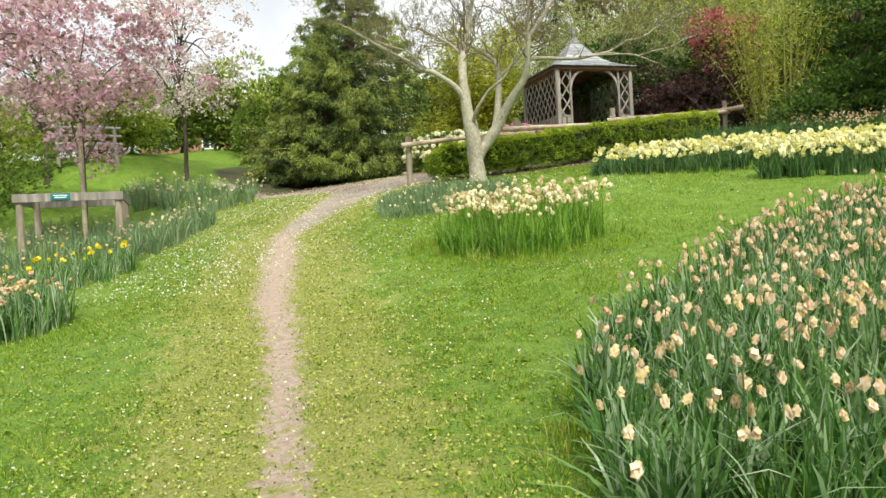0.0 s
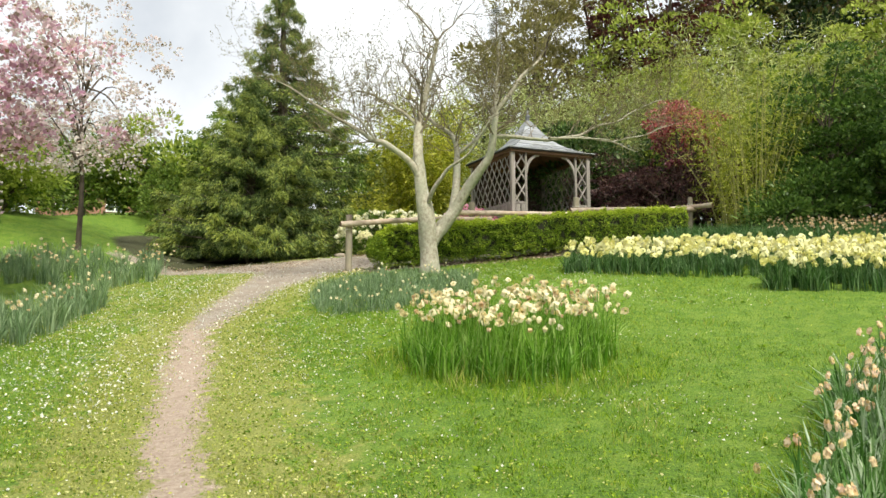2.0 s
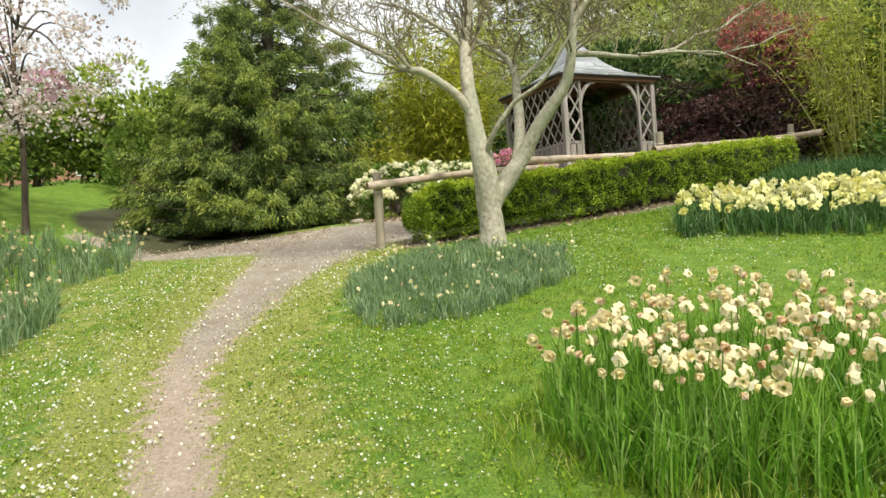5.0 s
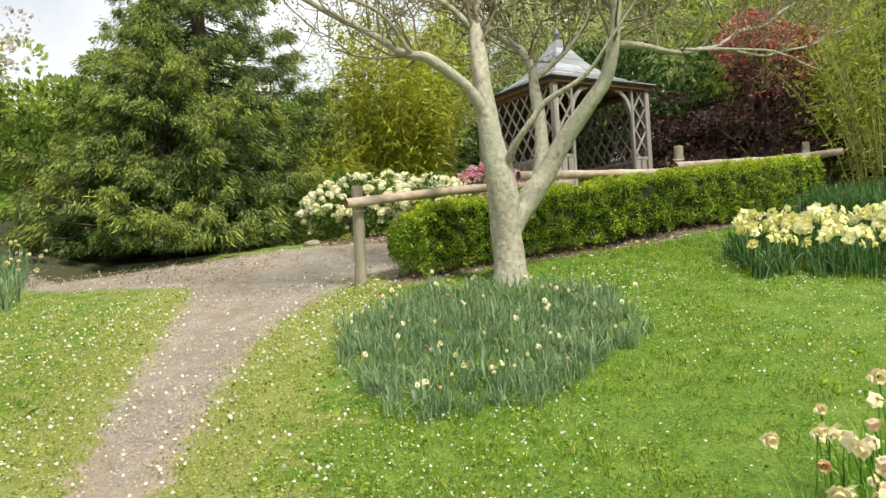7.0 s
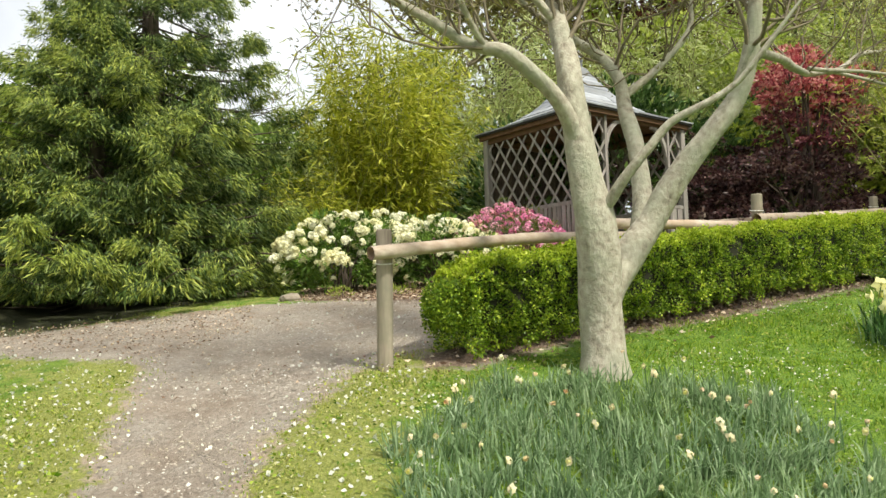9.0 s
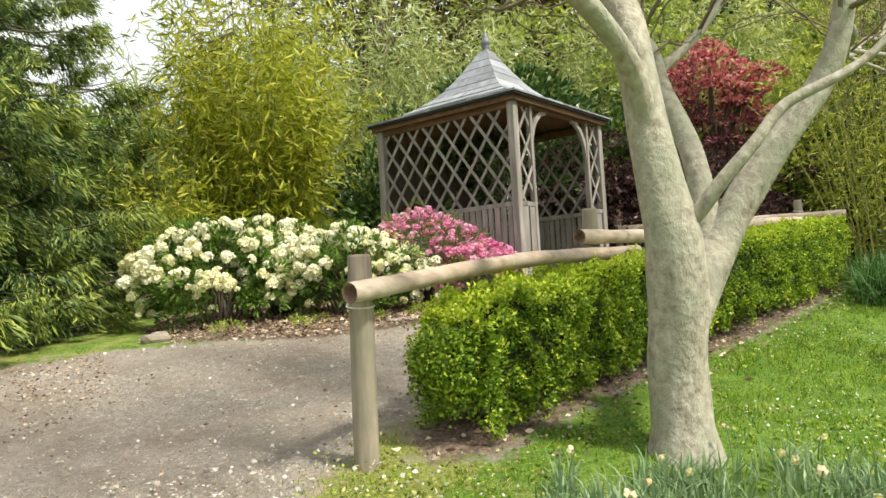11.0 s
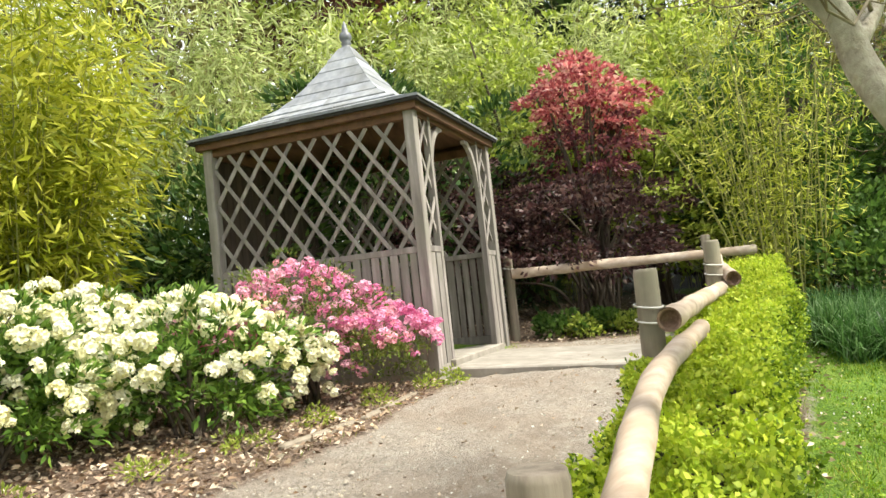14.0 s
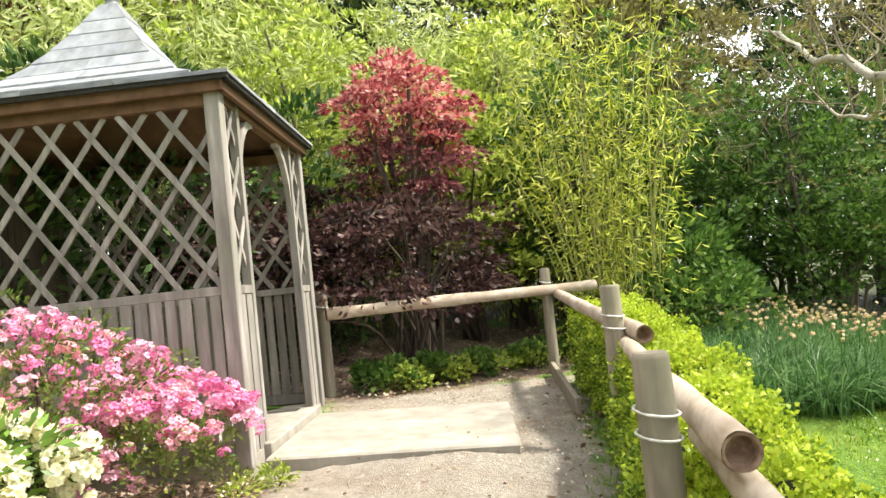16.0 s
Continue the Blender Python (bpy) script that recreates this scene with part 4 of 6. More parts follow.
TREE_BRANCHES = (
    (((2.13, 9.75, 4.44), (2.6, 10.2, 4.5), (3.33, 10.95, 4.65), (4.2, 11.4, 5.05), (5.0, 11.8, 5.5)), 0.038, 0.012),
    (((2.95, 10.55, 4.56), (3.65, 10.6, 4.5), (4.4, 10.7, 4.3)), 0.018, 0.007),
    (((0.95, 9.77, 3.72), (0.88, 9.70, 3.92), (0.72, 9.58, 4.13), (0.45, 9.45, 4.34), (0.24, 9.5, 4.42), (-0.02, 9.6, 4.6), (-0.67, 9.66, 5.0), (-1.1, 9.65, 5.3), (-1.6, 9.65, 5.6)), 0.066, 0.012),
    (((0.86, 9.98, 4.72), (0.62, 9.9, 4.92), (0.3, 9.85, 5.12), (-0.2, 9.9, 5.4)), 0.035, 0.014),
    (((1.41, 10.42, 4.3), (1.75, 10.45, 4.58), (1.98, 10.5, 4.85), (2.05, 10.55, 5.15)), 0.035, 0.014),
    (((2.17, 9.75, 4.82), (2.55, 9.78, 5.3), (2.9, 10.05, 5.8)), 0.045, 0.02),
    (((1.03, 9.74, 3.34), (1.10, 9.63, 3.46), (1.18, 9.56, 3.57), (1.31, 9.49, 3.71), (1.47, 9.43, 3.86), (1.69, 9.3, 4.02), (1.92, 9.2, 4.22), (2.2, 9.15, 4.6)), 0.042, 0.014),
    (((0.3, 9.48, 4.40), (0.1, 9.3, 4.62), (-0.2, 9.2, 4.8), (-0.6, 9.0, 4.95)), 0.026, 0.008),
    (((3.4, 11.0, 4.67), (4.0, 11.1, 4.6), (4.6, 11.35, 4.75), (5.2, 11.5, 5.0)), 0.018, 0.006),
)
build_tree()


# ---- shrubs, bamboo and trees ----
def lumpy_points(n, centre, radii, lumps, lump_size, low=-0.75, flat=0.75):
    """Points on the shells of many small clumps that together make an uneven crown."""
    d = unit(rng.normal(size=(lumps * 3, 3)))
    d = d[d[:, 2] > low][:lumps]
    fill = rng.uniform(0.55, 1.0, (len(d), 1)) ** 0.6
    cc = np.array(centre) + d * np.array(radii) * fill * (1 + 0.22 * rng.normal(size=(len(d), 1)))
    size = lump_size * rng.uniform(0.6, 1.35, len(d))
    i = rng.integers(0, len(d), n)
    s = spread(n)
    s[:, 2] = np.where(rng.random(n) < 0.7, np.abs(s[:, 2]), s[:, 2])
    p = cc[i] + s * size[i][:, None] * rng.uniform(0.45, 1.0, (n, 1)) ** 0.5 * np.array([1.15, 1.15, flat])
    return p, s, d[i], cc


def shrub(name, label, category, x, y, radii, height, n, leaf, mat, lumps=60, lump=0.25, stems=9, group="", droop=0.0, bark=None, low=-0.75, flat=0.75):
    z0 = gz(x, y)
    ob = thing(name, pose(x, y, z0), label, category, group)
    centre = (0, 0, height - radii[2])
    p, s, d, cc = lumpy_points(n, centre, radii, lumps, lump, low, flat)
    keep = p[:, 2] > 0.02
    p, s, d = p[keep], s[keep], d[keep]
    dirs = s + d * 0.5 + spread(len(p)) * 0.6 - np.array([0, 0, droop])
    lengths = rng.uniform(0.7, 1.25, len(p)) * leaf[0]
    placed("crown", leaf_mesh("crown", p, dirs, lengths, lengths * leaf[1], mat), ob, kind="stuff", label="leaves")
    for k in range(stems):
        c = cc[rng.integers(0, len(cc))]
        base = Vector(rng.normal(size=3)) * 0.08 * radii[0]
        base.z = -0.05
        tip = Vector(c)
        mid = base.lerp(tip, 0.5) + Vector((0, 0, 0.12 * height)) - Vector((tip.x, tip.y, 0)) * 0.15
        r = 0.012 * height ** 0.8 + 0.006
        v, q = tube_arrays(smooth_line((base, mid, tip), 4), [r * (1 - 0.085 * i) for i in range(9)], 5)
        placed("stem", quad_mesh("stem", v, q, bark or BARK_DARK, True), ob)
    return ob, cc


def bamboo(label, x, y, spread_r, height, culms, leaves_per, mat, leaf=0.14, group="", arch=0.25, bare=0.12, cane=1.0):
    z0 = gz(x, y)
    ob = thing("bamboo", pose(x, y, z0), label, "bamboo", group)
    P, D = [], []
    for _ in range(culms):
        a, r = rng.uniform(0, 2 * math.pi), spread_r * 0.45 * math.sqrt(rng.random())
        base = Vector((r * math.cos(a), r * math.sin(a), -0.03))
        h = height * rng.uniform(0.5, 1.05)
        out = Vector((math.cos(a), math.sin(a), 0)) * (0.4 + rng.random()) * spread_r * 0.6 + Vector((rng.normal(), rng.normal(), 0)) * 0.15
        pts = [base + out * (t ** 1.6) + Vector((0, 0, h * t - arch * h * max(0, t - 0.6) ** 2)) for t in np.linspace(0, 1, 8)]
        rr = rng.uniform(0.006, 0.014) * cane
        v, q = tube_arrays(pts, [rr * (1 - 0.1 * i) for i in range(8)], 4)
        placed("culm", quad_mesh("culm", v, q, CULM, True), ob, label="thin yellow-green cane")
        n = leaves_per
        t = rng.uniform(bare, 1.0, n) ** 0.8 * 7
        i = np.minimum(t.astype(int), 6)
        A = np.array([list(q) for q in pts])
        c = A[i] + (A[i + 1] - A[i]) * (t - i)[:, None]
        # leafy side shoots hang away from the culm in small sprays
        shoots = max(6, n // 9)
        off = rng.normal(size=(shoots, 3)) * np.array([0.22, 0.22, 0.10]) * (0.6 + spread_r * 0.35)
        sel = rng.integers(0, shoots, n)
        P.append(c + off[sel] * rng.uniform(0.2, 1.1, (n, 1)))
        D.append(off[sel] * 1.6 + rng.normal(size=(n, 3)) * 0.35 + np.array([0, 0, -0.28]))
    P, D = np.concatenate(P), np.concatenate(D)
    keep = P[:, 2] > 0.05
    P, D = P[keep], D[keep]
    lengths = rng.uniform(0.6, 1.25, len(P)) * leaf
    placed("leaves", leaf_mesh("leaves", P, D, lengths, lengths * 0.15, mat), ob, kind="stuff", label="narrow drooping leaves")
    return ob


def broad_tree(name, label, x, y, height, radius, n, leaf, mat, trunk_r=0.12, clear=0.3, lumps=70, lump=0.5, bark=None, group="", boughs=12):
    z0 = gz(x, y)
    ob = thing(name, pose(x, y, z0), label, "tree", group)
    centre = (0, 0, height * (1 + clear) / 2)
    p, s, d, cc = lumpy_points(n, centre, (radius, radius, height * (1 - clear) / 2), lumps, lump, -0.95)
    dirs = s + d * 0.3 + spread(len(p)) * 0.7
    lengths = rng.uniform(0.7, 1.3, len(p)) * leaf[0]
    trunk = Tubes()
    top = Vector((0.1 * radius, 0.05 * radius, height * 0.8))
    line = smooth_line((Vector((0, 0, -0.1)), Vector((0.02, 0.03, height * clear)), Vector((-0.05, 0.04, height * 0.55)), top), 5)
    trunk.add(line, [trunk_r * (1.25 if i == 0 else 1 - 0.055 * i) for i in range(len(line))], 9, 0.15)
    placed("trunk", trunk.mesh("trunk", bark or BARK_DARK), ob)
    for _ in range(boughs):
        c = Vector(cc[rng.integers(0, len(cc))])
        k = rng.integers(4, len(line) - 3)
        start = line[k]
        mid = start.lerp(c, 0.5) + Vector((0, 0, 0.06 * height))
        r = trunk_r * 0.4
        v, q = tube_arrays(smooth_line((start, mid, c), 4), [r * (1 - 0.1 * i) for i in range(9)], 5)
        placed("bough", quad_mesh("bough", v, q, bark or BARK_DARK, True), ob)
    placed("crown", leaf_mesh("crown", p, dirs, lengths, lengths * leaf[1], mat), ob, kind="stuff", label="leaves")
    return ob


def build_spruce(x, y, height, radius, mat, levels=34, sprays=46, name="spruce", label="tall dense spruce with drooping boughs and pale new tips", first=0.04, tip_mat=None):
    z0 = gz(x, y)
    ob = thing(name, pose(x, y, z0), label, "conifer")
    tr = Tubes()
    tr.add([(0, 0, -0.1), (0.02, 0, height * 0.3), (0, 0.02, height * 0.7), (0, 0, height)], [radius * 0.06, radius * 0.05, radius * 0.025, 0.01], 8, 0.1)
    placed("trunk", tr.mesh("trunk", BARK_DARK), ob)
    br, P, D, L, T = Tubes(), [], [], [], []
    for lev in range(levels):
        f = lev / (levels - 1)
        level = height * (first + (0.97 - first) * f ** 0.95)
        reach = radius * (1 - f) ** 1.1 * (0.55 if lev == 0 else 1) + 0.10
        count = int(6 + 10 * (1 - f))
        for b in range(count):
            a = 2 * math.pi * (b + rng.random()) / count + lev
            r = reach * rng.uniform(0.72, 1.13)
            out = np.array([math.cos(a), math.sin(a), 0])
            side = np.array([-math.sin(a), math.cos(a), 0])
            t = np.linspace(0, 1, 6)
            sag = -0.30 * r * t + 0.24 * r * t ** 2.6
            z = level + rng.uniform(-0.5, 0.5) * height / levels
            line = out * (r * t)[:, None] + np.array([0, 0, 1]) * (z + sag)[:, None]
            br.add([tuple(q) for q in line], [0.02 * (1 - 0.17 * i) * (0.4 + r / radius) for i in range(6)], 4)
            n = int(sprays * (0.35 + r / radius))
            nodes = np.sort(rng.uniform(0.2, 1.0, max(3, n // 14)) ** 0.75)
            fans = rng.normal(size=len(nodes)) * 0.15 * r * (1.15 - 0.6 * nodes)
            pick = rng.integers(0, len(nodes), n)
            tt = np.clip(nodes[pick] + rng.normal(size=n) * 0.02, 0.05, 1.03)
            w = fans[pick] + rng.normal(size=n) * 0.045
            c = out * (r * tt)[:, None] + side * w[:, None]
            c[:, 2] += z + (-0.30 * r * tt + 0.24 * r * tt ** 2.6) - np.abs(w) * 0.35 - rng.random(n) * 0.05
            P.append(c)
            D.append(out * 0.7 + side * (np.sign(w) * 0.5)[:, None] + np.array([0, 0, -0.75]) + rng.normal(size=(n, 3)) * 0.24)
            L.append(rng.uniform(0.10, 0.24, n) * (0.6 + 0.4 * r / radius))
            T.append(tt > rng.uniform(0.74, 1.04, n))
    P, D, L, T = np.concatenate(P), np.concatenate(D), np.concatenate(L), np.concatenate(T)
    placed("bough_growth", br.mesh("boughs", BARK_DARK), ob, kind="stuff", label="hidden dark boughs")
    # every spray is three or four narrow shoots
    rep = 13
    Q = np.repeat(P, rep, 0) + rng.normal(size=(len(P) * rep, 3)) * 0.05
    E = np.repeat(unit(D), rep, 0) + rng.normal(size=(len(P) * rep, 3)) * 0.26
    M = np.repeat(L, rep) * rng.uniform(0.35, 0.75, len(P) * rep)
    T = np.repeat(T, rep) & (rng.random(len(Q)) < 0.8)
    for growth, keep, m in (("needles", (Q[:, 2] > 0.1) & ~T, mat), ("tip_growth", (Q[:, 2] > 0.1) & T, tip_mat or mat)):
        placed(growth, leaf_mesh(growth, Q[keep], E[keep], M[keep], np.clip(M[keep] * 0.15, 0.009, 0.019), m), ob, kind="stuff", label="drooping needle sprays")


build_spruce(-4.0, 15.75, 7.6, 3.3, NEEDLE, 26, 100, tip_mat=NEEDLE_TIP)
build_spruce(-4.2, 14.4, 4.4, 2.45, NEEDLE, 18, 110, label="dense young spruce with pale new tips over the gravel", tip_mat=NEEDLE_TIP)

# cream rhododendron and pink azalea by the gazebo
def floret_mesh(name, florets, radius, petal, mat):
    """A truss: short stalks from one point, each ending in five broad petals that share its tip."""
    v, f = [(0.0, 0.0, 0.0)], []
    for k in range(florets):
        # evenly spread over the upper two thirds of a ball
        h = 1 - 1.45 * (k + 0.5) / florets
        a = k * 2.39996 + rng.normal() * 0.25
        d = np.array([math.sqrt(max(0, 1 - h * h)) * math.cos(a), math.sqrt(max(0, 1 - h * h)) * math.sin(a), h])
        side = unit(np.cross(d, spread(1)[0]))
        up = np.cross(side, d)
        tip, n = d * radius * rng.uniform(0.85, 1.1), len(v)
        v += [tuple(tip - side * 0.002), tuple(tip + side * 0.002)]
        f.append((0, n, n + 1))
        size = petal * rng.uniform(0.85, 1.15)
        for p in range(5):
            t = p * 1.2566 + rng.normal() * 0.12
            out = side * math.cos(t) + up * math.sin(t)
            across = -side * math.sin(t) + up * math.cos(t)
            m = len(v)
            flare = rng.uniform(0.3, 0.7)
            mid = tip + (out * 0.55 + d * 0.5) * size
            end = tip + (out * 1.0 + d * flare) * size
            v += [tuple(mid - across * size * 0.42), tuple(mid + across * size * 0.42), tuple(end + across * size * 0.26), tuple(end - across * size * 0.26)]
            f += [(n, m, m + 1), (m, m + 3, m + 2, m + 1)]
    return mesh_of(name, v, f, mat)


CREAM_TRUSS = [floret_mesh("bloom", 11, 0.034, 0.029, PETAL_CREAM) for _ in range(4)]
PINK_CLUSTER = [floret_mesh("bloom", 9, 0.034, 0.021, PETAL_PINK) for _ in range(4)]


def flowering(ob, meshes, name, count, centre, radii, lumps_seed, squash, top_bias, extra=None):
    for k in range(count):
        d = spread(1)[0]
        d[2] = abs(d[2]) * (1.0 if rng.random() < top_bias else -0.45)
        d = unit(d)
        wob = 1 + 0.24 * noise.noise(Vector(d) * 2.4 + Vector((lumps_seed, 0, 0))) + 0.07 * rng.normal()
        p = np.array(centre) + d * np.array(radii) * wob
        if p[2] < 0.12:
            continue
        s = rng.uniform(0.55, 1.2)
        m = Matrix.Translation(Vector(p)) @ Euler((rng.normal() * 0.4, rng.normal() * 0.4, rng.uniform(0, 6.3))).to_matrix().to_4x4() @ Matrix.Diagonal((s, s, s * squash, 1))
        placed(name, meshes[k % len(meshes)], ob, m)


def build_rhododendrons():
    specs = (((-1.05, 14.05), (0.82, 0.62, 0.50), 0.92, 290, 5600), ((0.15, 13.95), (0.78, 0.52, 0.45), 0.82, 300, 4200), ((-0.45, 14.5), (0.8, 0.5, 0.5), 0.95, 170, 3200))
    for (x, y), radii, h, flowers, n in specs:
        ob, cc = shrub("rhododendron", "cream-flowered rhododendron bush spilling over leaf litter", "shrub", x, y, [k * 0.9 for k in radii], h - 0.06, n, (0.07, 0.36), LEAF_RHODO, 80, 0.13, 14, "cream rhododendrons", 0.1)
        flowering(ob, CREAM_TRUSS, "bloom", flowers, (0, 0, h - radii[2]), (radii[0] * 0.98, radii[1] * 1.0, radii[2] * 0.96), x, 0.85, 0.8)
    ob, cc = shrub("azalea", "bright pink azalea in full bloom against the gazebo", "shrub", 1.0, 14.2, (0.62, 0.42, 0.42), 0.98, 5200, (0.032, 0.45), LEAF_AZALEA, 80, 0.12, 16)
    p, side, way, _ = lumpy_points(2600, (0.3, -0.18, 0.27), (0.6, 0.36, 0.24), 40, 0.12)
    p, side = p[p[:, 2] > 0.02], side[p[:, 2] > 0.02]
    placed("lower_leaves", leaf_mesh("lower_leaves", p, side + spread(len(p)) * 0.6, rng.uniform(0.022, 0.04, len(p)), 0.015, LEAF_AZALEA), ob, kind="stuff", label="small olive leaves below the blooms")
    flowering(ob, PINK_CLUSTER, "bloom", 230, (0, 0, 0.56), (0.6, 0.42, 0.42), 3.3, 0.75, 0.86)
    flowering(ob, PINK_CLUSTER, "bloom", 150, (0.5, -0.28, 0.4), (0.42, 0.3, 0.24), 7.7, 0.75, 0.86)
    flowering(ob, PINK_CLUSTER, "bloom", 190, (-0.5, 0.12, 0.46), (0.5, 0.34, 0.28), 1.7, 0.75, 0.86)


build_rhododendrons()

# bamboo round the gazebo
bamboo("tall golden-green bamboo clump beside the gazebo", -0.5, 16.6, 1.2, 4.2, 62, 250, LEAF_BAMBOO_GOLD, 0.19)
bamboo("golden-green bamboo leaning behind the rhododendrons", -1.5, 16.0, 0.8, 1.9, 26, 150, LEAF_BAMBOO_GOLD, 0.13)
for x, y, r, h, c in ((0.9, 18.4, 1.4, 4.8, 46), (2.9, 18.6, 1.4, 5.0, 46), (4.9, 18.6, 1.4, 4.8, 46), (7.2, 17.6, 1.5, 5.0, 46), (9.4, 16.6, 1.4, 4.8, 40), (-1.4, 19.2, 1.1, 4.0, 32), (6.2, 20.0, 1.5, 6.2, 40), (9.0, 19.0, 1.5, 6.4, 40)):
    bamboo("pale feathery bamboo in the thicket behind the gazebo", x, y, r, h, c, 190, LEAF_BAMBOO_PALE, 0.19, "thicket bamboo")
bamboo("green bamboo clump with upright canes by the fence corner", 6.75, 13.9, 1.15, 4.6, 44, 125, LEAF_BAMBOO_GREEN, 0.12, bare=0.05, cane=1.1, arch=0.5)
shrub("garden_shrub", "tall leafy shrub in mid green behind the fence corner", "shrub", 8.3, 14.7, (1.1, 1.1, 1.7), 3.6, 9000, (0.09, 0.5), LEAF_DEEP, 90, 0.26, 16, "shrubs behind the fence", flat=0.5)

# maples behind the fence
red_maple, _ = shrub("japanese_maple", "upright maple with bright red young leaves", "tree", 5.75, 15.75, (0.68, 0.60, 0.60), 3.26, 4400, (0.075, 0.6), LEAF_RED, 56, 0.17, 18, droop=0.4, flat=0.42)
# lower crown in a darker wine leaf colour that carries its shade
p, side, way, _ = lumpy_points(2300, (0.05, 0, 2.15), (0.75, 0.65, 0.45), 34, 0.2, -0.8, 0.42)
placed("lower_crown", leaf_mesh("lower_crown", p, side + way * 0.5 - np.array([0, 0, 0.4]), rng.uniform(0.05, 0.085, len(p)), 0.04, LEAF_WINE_SHADED), red_maple, kind="stuff", label="wine-red leaves with shade put into their colour")
shrub("japanese_maple", "spreading dark purple weeping maple behind the fence", "tree", 5.5, 15.6, (1.55, 1.05, 0.85), 1.75, 10500, (0.075, 0.5), LEAF_PURPLE, 64, 0.28, 22, droop=0.5, low=-0.5, flat=0.4)
shrub("japanese_maple", "low dark purple maple close beside the gazebo", "tree", 4.35, 16.75, (0.95, 0.85, 0.9), 2.1, 7500, (0.075, 0.5), LEAF_PURPLE, 56, 0.26, 18, droop=0.5, low=-0.5, flat=0.4)
# low green plants at the foot of the maples
for x, y, r in ((4.45, 15.15, 0.3), (4.95, 15.0, 0.2), (5.35, 14.85, 0.22), (6.1, 14.6, 0.3), (6.9, 14.4, 0.3)):
    r *= 0.9
    shrub("groundcover_plant", "leafy green geranium under the maples", "plant", x, y, (r * 1.2, r, 0.09), 0.2, 600, (0.07, 0.75), LEAF_DEEP, 22, 0.08, 6, "geraniums")

for x, y, r, h, n, m in ((7.4, 16.2, 1.2, 3.0, 7000, LEAF_SPRING), (8.9, 16.4, 1.4, 4.4, 9000, LEAF_SPRING), (9.9, 14.4, 1.3, 3.4, 8000, LEAF_DEEP), (10.6, 12.4, 1.2, 2.3, 7000, LEAF_DEEP), (7.9, 13.75, 0.75, 1.4, 4000, LEAF_DEEP), (7.15, 13.25, 0.5, 0.95, 2200, LEAF_DEEP), (9.2, 19.0, 1.6, 5.0, 9000, LEAF_SPRING), (6.4, 17.8, 1.2, 4.2, 7000, LEAF_SPRING)):
    shrub("garden_shrub", "loose leafy shrub in fresh green behind the fence", "shrub", x, y, (r, r, h / 2), h, n, (0.10, 0.5), m, 80, 0.3, 14, "shrubs behind the fence", flat=0.5)
for x, y, r in ((4.75, 15.2, 0.2), (5.15, 15.05, 0.22), (5.65, 14.8, 0.24), (5.9, 14.45, 0.16), (5.0, 14.8, 0.14), (6.5, 14.7, 0.26), (4.5, 14.95, 0.14)):
    shrub("pale_groundcover", "low groundcover with pale green leaves under the maples", "plant", x, y, (r * 1.2, r, 0.07), 0.15, 320, (0.05, 0.7), LEAF_SPRING, 20, 0.08, 5, "pale groundcover")
# dark evergreens on the right and the wood behind
for x, y, r, h, n in ((10.2, 16.2, 1.7, 3.2, 9000), (11.5, 13.2, 1.6, 3.0, 9000), (12.4, 10.4, 1.6, 2.9, 8000), (13.0, 7.4, 1.6, 2.8, 7000), (3.3, 17.2, 1.1, 3.3, 7000), (1.6, 17.2, 1.0, 2.0, 5000), (5.0, 17.3, 1.1, 2.7, 6000), (14.5, 14.5, 2.0, 4.5, 9000), (14.8, 10.0, 2.0, 4.2, 8000), (11.6, 18.8, 2.0, 4.5, 8000)):
    shrub("laurel", "dark glossy evergreen laurel bush", "shrub", x, y, (r, r, h / 2), h, n, (0.13, 0.42), LEAF_DARK, 90, 0.34, 12, "laurels")
for x, y, h, r in ((13.5, 17.5, 8.5, 2.4), (16.0, 12.5, 9.0, 2.6), (17.0, 7.5, 8.5, 2.6), (11.0, 21.5, 9.5, 2.5)):
    broad_tree("holm_oak", "tall dark evergreen tree", x, y, h, r, 16000, (0.2, 0.45), LEAF_SHADE, 0.16, 0.12, 90, 0.6, group="dark evergreens")
for x, y, h, r, m in ((8.5, 14.3, 4.2, 1.2, LEAF_DEEP), (9.8, 12.6, 3.8, 1.2, LEAF_DEEP)):
    broad_tree("young_tree", "slender young tree in fresh green leaf", x, y, h, r, 4200, (0.09, 0.5), m, 0.04, 0.25, 70, 0.22, group="young trees")
broad_tree("copper_beech", "tall copper beech with dark purple leaves", 6.3, 22.5, 10.5, 2.3, 12000, (0.16, 0.6), LEAF_COPPER, 0.18, 0.2, 90, 0.55)
for x, y, h, r in ((2.0, 22.0, 8.0, 2.2), (9.0, 23.0, 9.0, 2.4), (4.0, 24.5, 9.5, 2.4), (13.0, 20.0, 9.5, 2.6), (12.0, 15.2, 6.5, 1.8)):
    broad_tree("budding_tree", "tall tree just coming into olive-green leaf", x, y, h, r, 14000, (0.14, 0.5), LEAF_OLIVE, 0.15, 0.12, 110, 0.45, group="budding trees", boughs=26)
for x, y, h in ((0.4, 25.5, 9.0), (-1.0, 22.5, 4.6)):
    build_spruce(x, y, h, 1.7, NEEDLE_DARK, 22, 20, "dark_conifer", "dark conifer in the wood behind the garden")

for x, y, h, r in ((7.6, 19.6, 6.5, 1.7), (5.4, 20.8, 6.8, 1.6), (10.6, 17.4, 5.6, 1.5)):
    broad_tree("spring_tree", "tree in bright fresh spring leaf behind the maples", x, y, h, r, 9000, (0.13, 0.5), LEAF_SPRING, 0.1, 0.12, 110, 0.35, group="spring trees", boughs=16)
